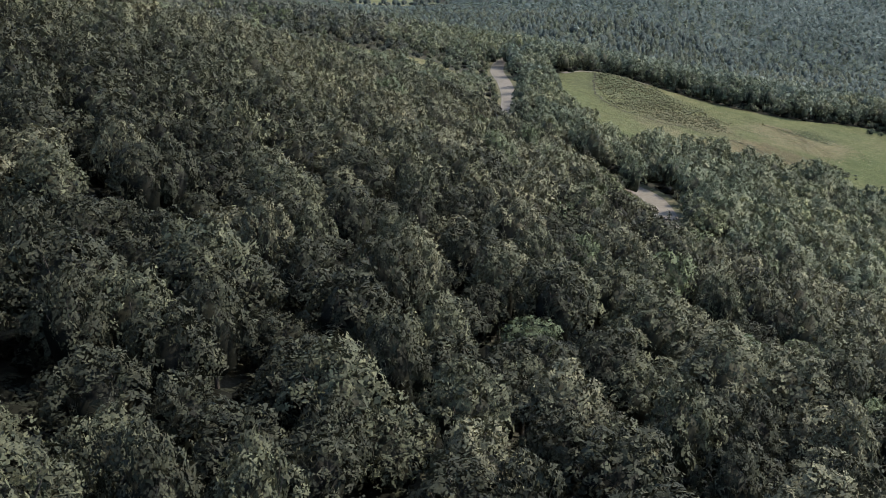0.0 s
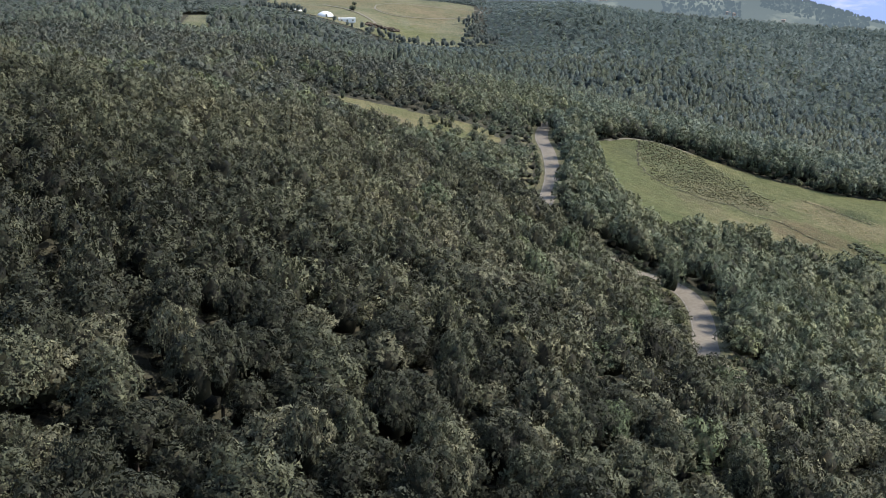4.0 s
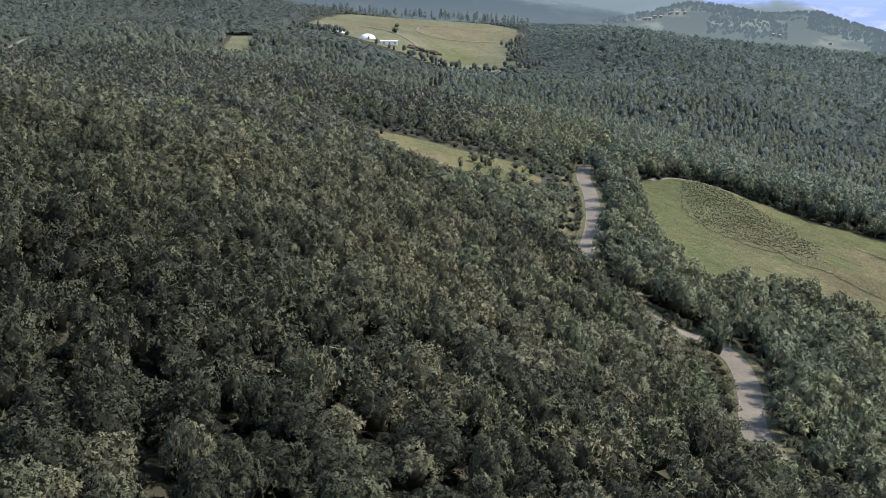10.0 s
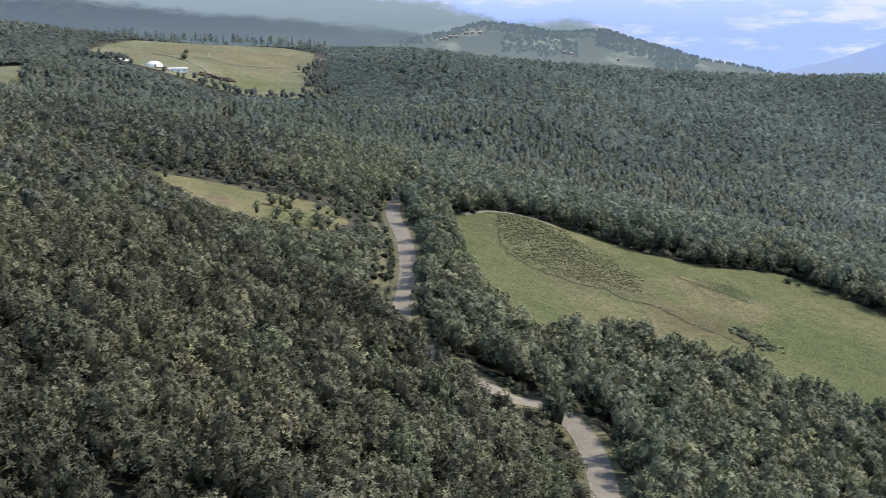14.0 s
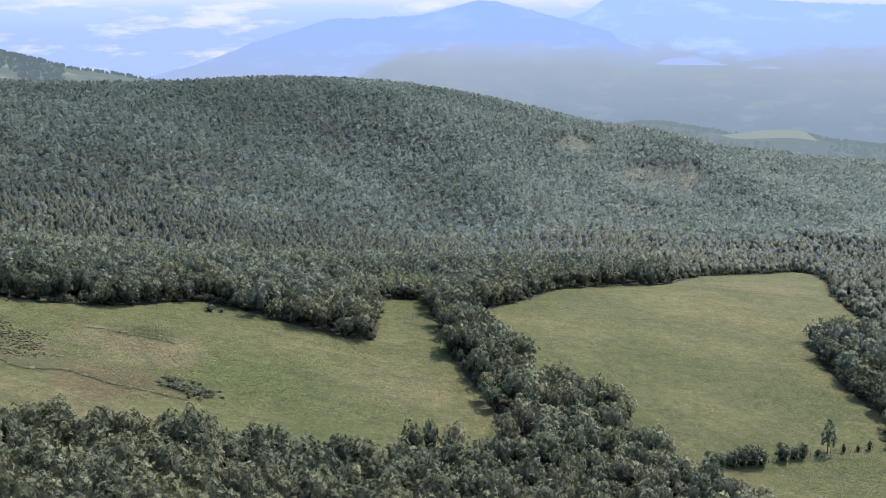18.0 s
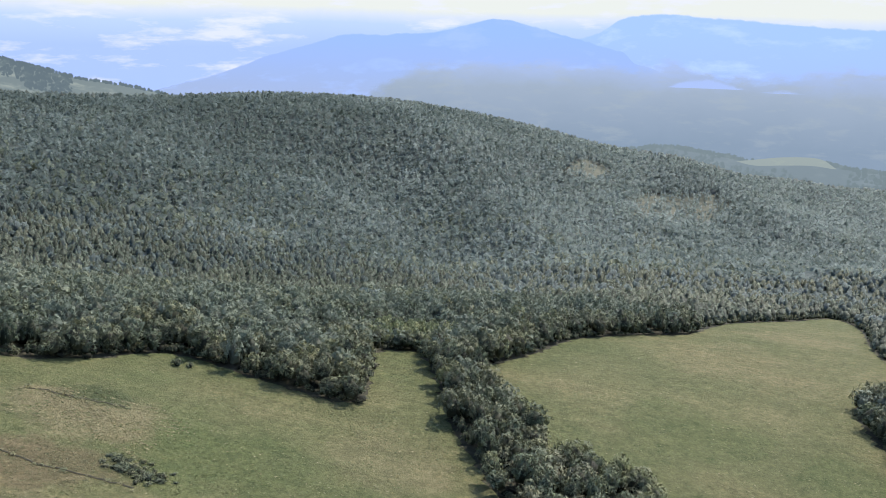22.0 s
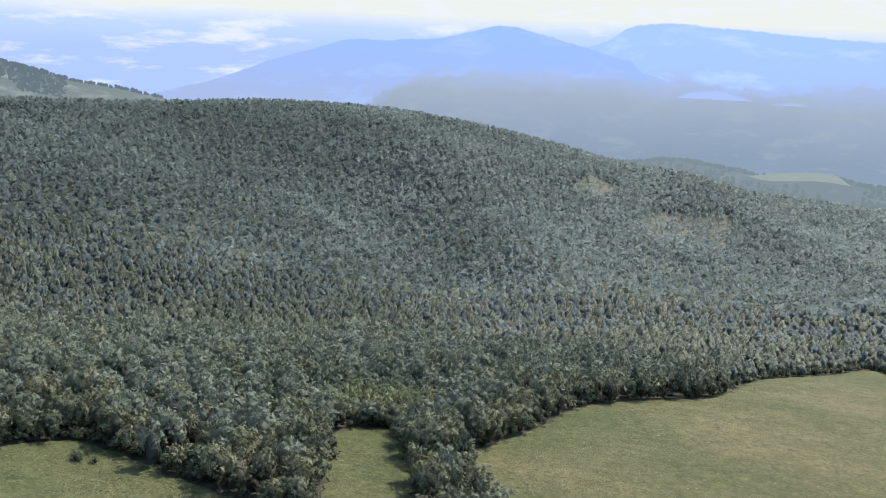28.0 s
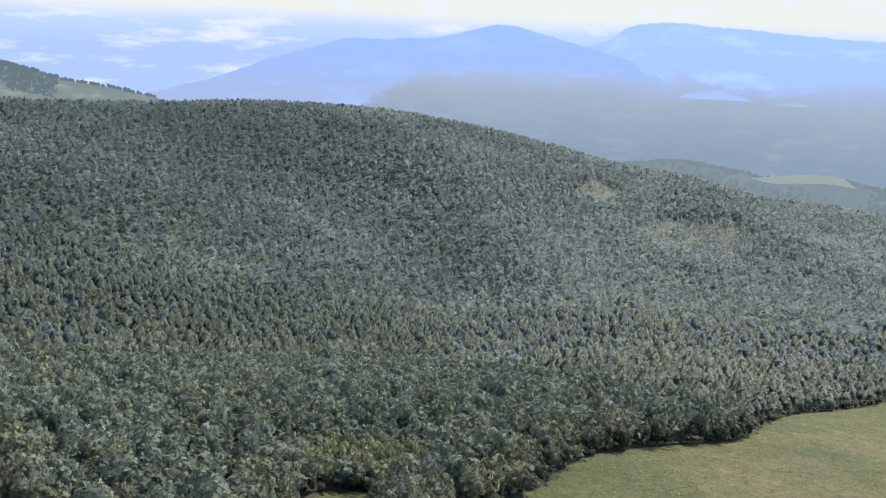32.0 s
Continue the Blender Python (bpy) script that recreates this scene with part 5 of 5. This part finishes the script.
# ---- the hilltop camp ----
def dome_tent(x, y, r, h, label):
    root = tagged(new("dome_tent"), label, "tent", "dome tents")
    root.location = (x, y, float(height(x, y)[0]) + 0.3)
    bm = bmesh.new()
    bmesh.ops.create_uvsphere(bm, u_segments=24, v_segments=12, radius=1)
    bmesh.ops.delete(bm, geom=[v for v in bm.verts if v.co.z < -0.02], context="VERTS")
    bmesh.ops.scale(bm, vec=(r, r, h), verts=bm.verts)
    part("cover", bm, CANVAS, root)
    for k in range(12):
        bm = bmesh.new()
        a = 6.283 * k / 12
        ring = []
        for j in range(9):
            e = 1.5 * j / 8
            c, s = math.cos(e), math.sin(e)
            for w in (-0.06, 0.06):
                ring.append(bm.verts.new((1.01 * r * c * math.cos(a) - w * math.sin(a), 1.01 * r * c * math.sin(a) + w * math.cos(a), 1.01 * h * s)))
        for j in range(8):
            bm.faces.new((ring[2 * j], ring[2 * j + 1], ring[2 * j + 3], ring[2 * j + 2]))
        bmesh.ops.solidify(bm, geom=bm.faces[:], thickness=0.05)
        part("rib", bm, CANVAS, root)
    bm = bmesh.new()
    bmesh.ops.create_cube(bm, size=1)
    bmesh.ops.transform(bm, matrix=Matrix.Translation((0.3 * r, -0.93 * r, 1.0)) @ Matrix.Diagonal((1.1, 0.5, 2.0, 1)), verts=bm.verts)
    bmesh.ops.bevel(bm, geom=bm.edges[:], offset=0.08, segments=2, affect="EDGES")
    part("doorway", bm, WOOD, root, "dark timber doorway")
    return root


dome_tent(-121, 766, 5.9, 3.7, "large white dome tent at the edge of a field")
dome_tent(-145, 782, 4.4, 2.7, "smaller white dome tent behind trees")
hut = tagged(new("hut"), "long low white hut beside the dome tent", "hut")
hut.location, hut.rotation_euler = (-105, 764, float(height(-105, 764)[0])), (0, 0, 0.25)
bm = bmesh.new()
bmesh.ops.create_cube(bm, size=1)
bmesh.ops.transform(bm, matrix=Matrix.Translation((0, 0, 1.5)) @ Matrix.Diagonal((12, 4, 3.0, 1)), verts=bm.verts)
bmesh.ops.bevel(bm, geom=bm.edges[:], offset=0.05, segments=1, affect="EDGES")
part("wall", bm, CANVAS, hut)
bm = bmesh.new()
bmesh.ops.create_cube(bm, size=1)
bmesh.ops.transform(bm, matrix=Matrix.Translation((0, 0, 3.12)) @ Matrix.Rotation(0.06, 4, "X") @ Matrix.Diagonal((12.6, 4.8, 0.2, 1)), verts=bm.verts)
part("roof", bm, CANVAS, hut)
for k in range(3):
    bm = bmesh.new()
    bmesh.ops.create_cube(bm, size=1)
    bmesh.ops.transform(bm, matrix=Matrix.Translation((-4 + 4 * k, -2.02, 1.7)) @ Matrix.Diagonal((1.2, 0.1, 1.0, 1)), verts=bm.verts)
    part("window", bm, WOOD, hut)
BRUSH = plain("cut_brush", [(0.3, (0.05, 0.038, 0.028)), (0.7, (0.13, 0.1, 0.075))], 0.9, 0.95, 0.2)
x = np.array([-92 + 22 * RNG.random() for _ in range(60)])
y = 776 + RNG.normal(size=60) * 2.0
z = height(x, y)
heap = bmesh.new()
for k in range(60):
    g = bmesh.ops.create_icosphere(heap, subdivisions=1, radius=RNG.uniform(0.8, 1.9))
    bmesh.ops.transform(heap, matrix=Matrix.Translation((x[k], y[k], z[k] + RNG.uniform(0.2, 2.0))) @ Matrix.Rotation(RNG.uniform(0, 6), 4, "Z") @ Matrix.Diagonal((1.8, 1.0, 0.7, 1)), verts=g["verts"])
for v in heap.verts:
    v.co += Vector((RNG.normal() * 0.25, RNG.normal() * 0.25, RNG.normal() * 0.25))
me = bpy.data.meshes.new("brush_pile")
heap.to_mesh(me)
heap.free()
me.materials.append(BRUSH)
tagged(new("brush_pile", me), "long brown heap of cut brushwood in the field", "brush pile", kind="stuff")
ribbon("loop_track", spline(((-95, 867), (-80, 883), (-48, 880), (-12, 874), (-16, 850), (-33, 841), (-59, 834), (-80, 832), (-93, 845), (-95, 867)), 3.0), 1.2, GRAVEL, "pale oval dirt track in the hilltop field", 0.9)
ribbon("camp_path", spline(((-136, 852), (-112, 829), (-91, 798), (-86, 782)), 3.0), 2.2, GRAVEL, "pale footpath across the hilltop field", 0.9)
ribbon("ridge_track", spline(RIDGE_TRACK, 8.0), 2.2, GRAVEL, "pale track along the wooded ridge", 0.6)
x, y = scatter(-190, 0, 880, 1000, 9)
k = (RNG.random(x.size) < np.where(inside(x, y, CAMP), 0.3, 0.6))
k &= inside(x, y, ((-195, 870), (-195, 1000), (-10, 1000), (0, 880), (-60, 912), (-150, 915)))
wood("ridge_pines", x[k], y[k], RNG.uniform(1.6, 3.2, k.sum()), RNG.uniform(6, 13, k.sum()), "cone", BACK, "slender pines along the hilltop field")
bush("field_bush", -109, 827, 3.0, 5.5, 1, EDGE, 0.2, "round bush on the footpath in the hilltop field")
bush("field_bush", -112, 860, 2.4, 3.6, 1, EDGE, 0.6, "brownish bush in the hilltop field")


# ---- houses: the far hamlet ----
# tile colour greyed for distance haze; the far walls share it
ROOF = plain("hazed_roof_tile", [(0.3, (0.3, 0.24, 0.2)), (0.7, (0.4, 0.34, 0.3))], 3.0, 0.9, 0.02)


def house(x, y, z, length, width, tall, turn, label, group):
    """A small house: walls, a gable roof with eaves, door and windows."""
    root = tagged(new("house"), label, "house", group)
    root.location, root.rotation_euler = (x, y, z), (0, 0, turn)
    bm = bmesh.new()
    bmesh.ops.create_cube(bm, size=1)
    bmesh.ops.transform(bm, matrix=Matrix.Translation((0, 0, tall / 2 - 1)) @ Matrix.Diagonal((length, width, tall + 2, 1)), verts=bm.verts)
    part("wall", bm, ROOF, root)
    bm = bmesh.new()
    e, w = length / 2 + 0.4, width / 2 + 0.5
    v = [bm.verts.new(p) for p in ((-e, -w, tall), (-e, w, tall), (-e, 0, tall + 0.3 * width), (e, -w, tall), (e, w, tall), (e, 0, tall + 0.3 * width))]
    for f in ((0, 1, 2), (3, 5, 4), (0, 2, 5, 3), (2, 1, 4, 5), (1, 0, 3, 4)):
        bm.faces.new([v[k] for k in f])
    part("roof", bm, ROOF, root)
    for k in range(3):
        bm = bmesh.new()
        bmesh.ops.create_cube(bm, size=1)
        bmesh.ops.transform(bm, matrix=Matrix.Translation((length * (k - 1) * 0.3, -width / 2 - 0.02, 1.6 if k != 1 else 1.05)) @ Matrix.Diagonal((1.1, 0.12, 1.2 if k != 1 else 2.1, 1)), verts=bm.verts)
        part("door" if k == 1 else "window", bm, WOOD, root)
    return root


for a, u, length in ((5.75, 0.105, 13), (6.0, 0.115, 9), (6.25, 0.1, 11), (6.55, 0.11, 8), (7.05, 0.1, 12), (7.4, 0.115, 9), (7.8, 0.13, 8), (12.4, 0.255, 13), (12.7, 0.27, 9), (15.2, 0.31, 10)):
    hx, hy, hz = ridge_point(EYE_A, 2300, HAMLET_CREST, -7, 0.2, a, u)
    house(hx, hy, hz + 0.8, length * 0.7, 5, 3.2, 0.4 * math.sin(a * 9), "pale house in a far hillside hamlet", "hamlet houses")

# young trees growing into the hilltop field from below
rim = spline(((-16, 842), (-13, 775), (-2, 745), (-28, 700), (-64, 718), (-92, 745), (-120, 752), (-156, 778), (-184, 836)), 3.0)
rx, ry = np.repeat(rim[:, 0], 2) + RNG.normal(0, 4.5, 2 * len(rim)), np.repeat(rim[:, 1], 2) + RNG.normal(2, 4.5, 2 * len(rim))
k = np.hypot(rx + 115, ry - 764) > 20
wood("field_rim_wood", rx[k], ry[k], RNG.uniform(1.2, 2.6, k.sum()), RNG.uniform(2.5, 7.5, k.sum()), "2b", BACK, "young trees along the edge of the hilltop field")

# ---- standing grass, seed heads and hay lines of the meadows ----
TUFT = leaf_material("meadow_tuft", [(0.0, (0.08, 0.1, 0.04)), (0.45, (0.13, 0.134, 0.06)), (0.75, (0.185, 0.166, 0.088)), (1.0, (0.26, 0.222, 0.138))], (1.05, 1.0, 0.95), 3.0, 0.3, 0.15, 0.2, 0.1, 2.0)


def tufts(name, x, y, size, tall, tone, label):
    """Small leaning bunches of blades, with the turf's own normal."""
    z, a = height(x, y) + 0.25, RNG.uniform(0, 6.28, x.size)
    c, s = np.cos(a) * size, np.sin(a) * size
    bend = np.stack([-s, c]) * RNG.uniform(1.0, 2.2, x.size)
    q = np.stack([np.stack([x - c, y - s, z], -1), np.stack([x + c, y + s, z], -1), np.stack([x + bend[0], y + bend[1], z + tall], -1)], axis=1)
    soft = np.column_stack([RNG.normal(size=x.size) * 0.25, RNG.normal(size=x.size) * 0.25, np.ones(x.size)])
    ob = new(name, leaf_mesh(name, q, soft / np.linalg.norm(soft, axis=1)[:, None], tone, TUFT))
    return tagged(ob, label, "grass", kind="stuff")


for poly, count, label in ((HAYFIELD, 52000, "tufts of grass and seed heads in the sloping meadow"), (EASTFIELD, 62000, "tufts of grass and seed heads in the broad meadow"), (LOWFIELD, 16000, "tufts of grass in the small meadow")):
    p = np.array(poly)
    x, y = RNG.uniform(p[:, 0].min(), p[:, 0].max(), count), RNG.uniform(p[:, 1].min(), p[:, 1].max(), count)
    clump = np.sin(x / 2.1 + 2 * np.sin(y / 3.3)) * np.sin(y / 2.6 + 1.5 * np.sin(x / 4.1)) + 0.7 * np.sin(x / 9 + y / 13)
    k = inside(x, y, poly) & (RNG.random(count) < 0.45 + 0.35 * clump)
    x, y, clump = x[k], y[k], clump[k]
    tone = np.clip(0.42 - 0.22 * clump + RNG.normal(size=x.size) * 0.2, 0, 1)
    tufts("meadow_grass", x, y, RNG.uniform(0.1, 0.3, x.size), RNG.uniform(0.02, 0.08, x.size), tone, label)
# lines of hay left on the dry slope
rows_x, rows_y, rows_t = [], [], []
for k in range(17):
    for u in np.arange(0, 1, 0.004):
        if RNG.random() < 0.35 + 0.4 * math.sin(9 * u + k):
            rows_x.append(86 + 1.15 * k + 16 * u + 2.0 * math.sin(3 * u + 0.3 * k) + RNG.normal() * 0.22)
            rows_y.append(299 + 0.75 * k - 25 * u + 1.5 * math.sin(4 * u + 0.2 * k) + RNG.normal() * 0.22)
            rows_t.append(0.75 + 0.25 * RNG.random())
rows_x, rows_y, rows_t = np.array(rows_x), np.array(rows_y), np.array(rows_t)
tufts("hay_lines", rows_x, rows_y, RNG.uniform(0.12, 0.28, rows_x.size), RNG.uniform(0.03, 0.08, rows_x.size), rows_t, "pale lines of cut hay on the dry slope")
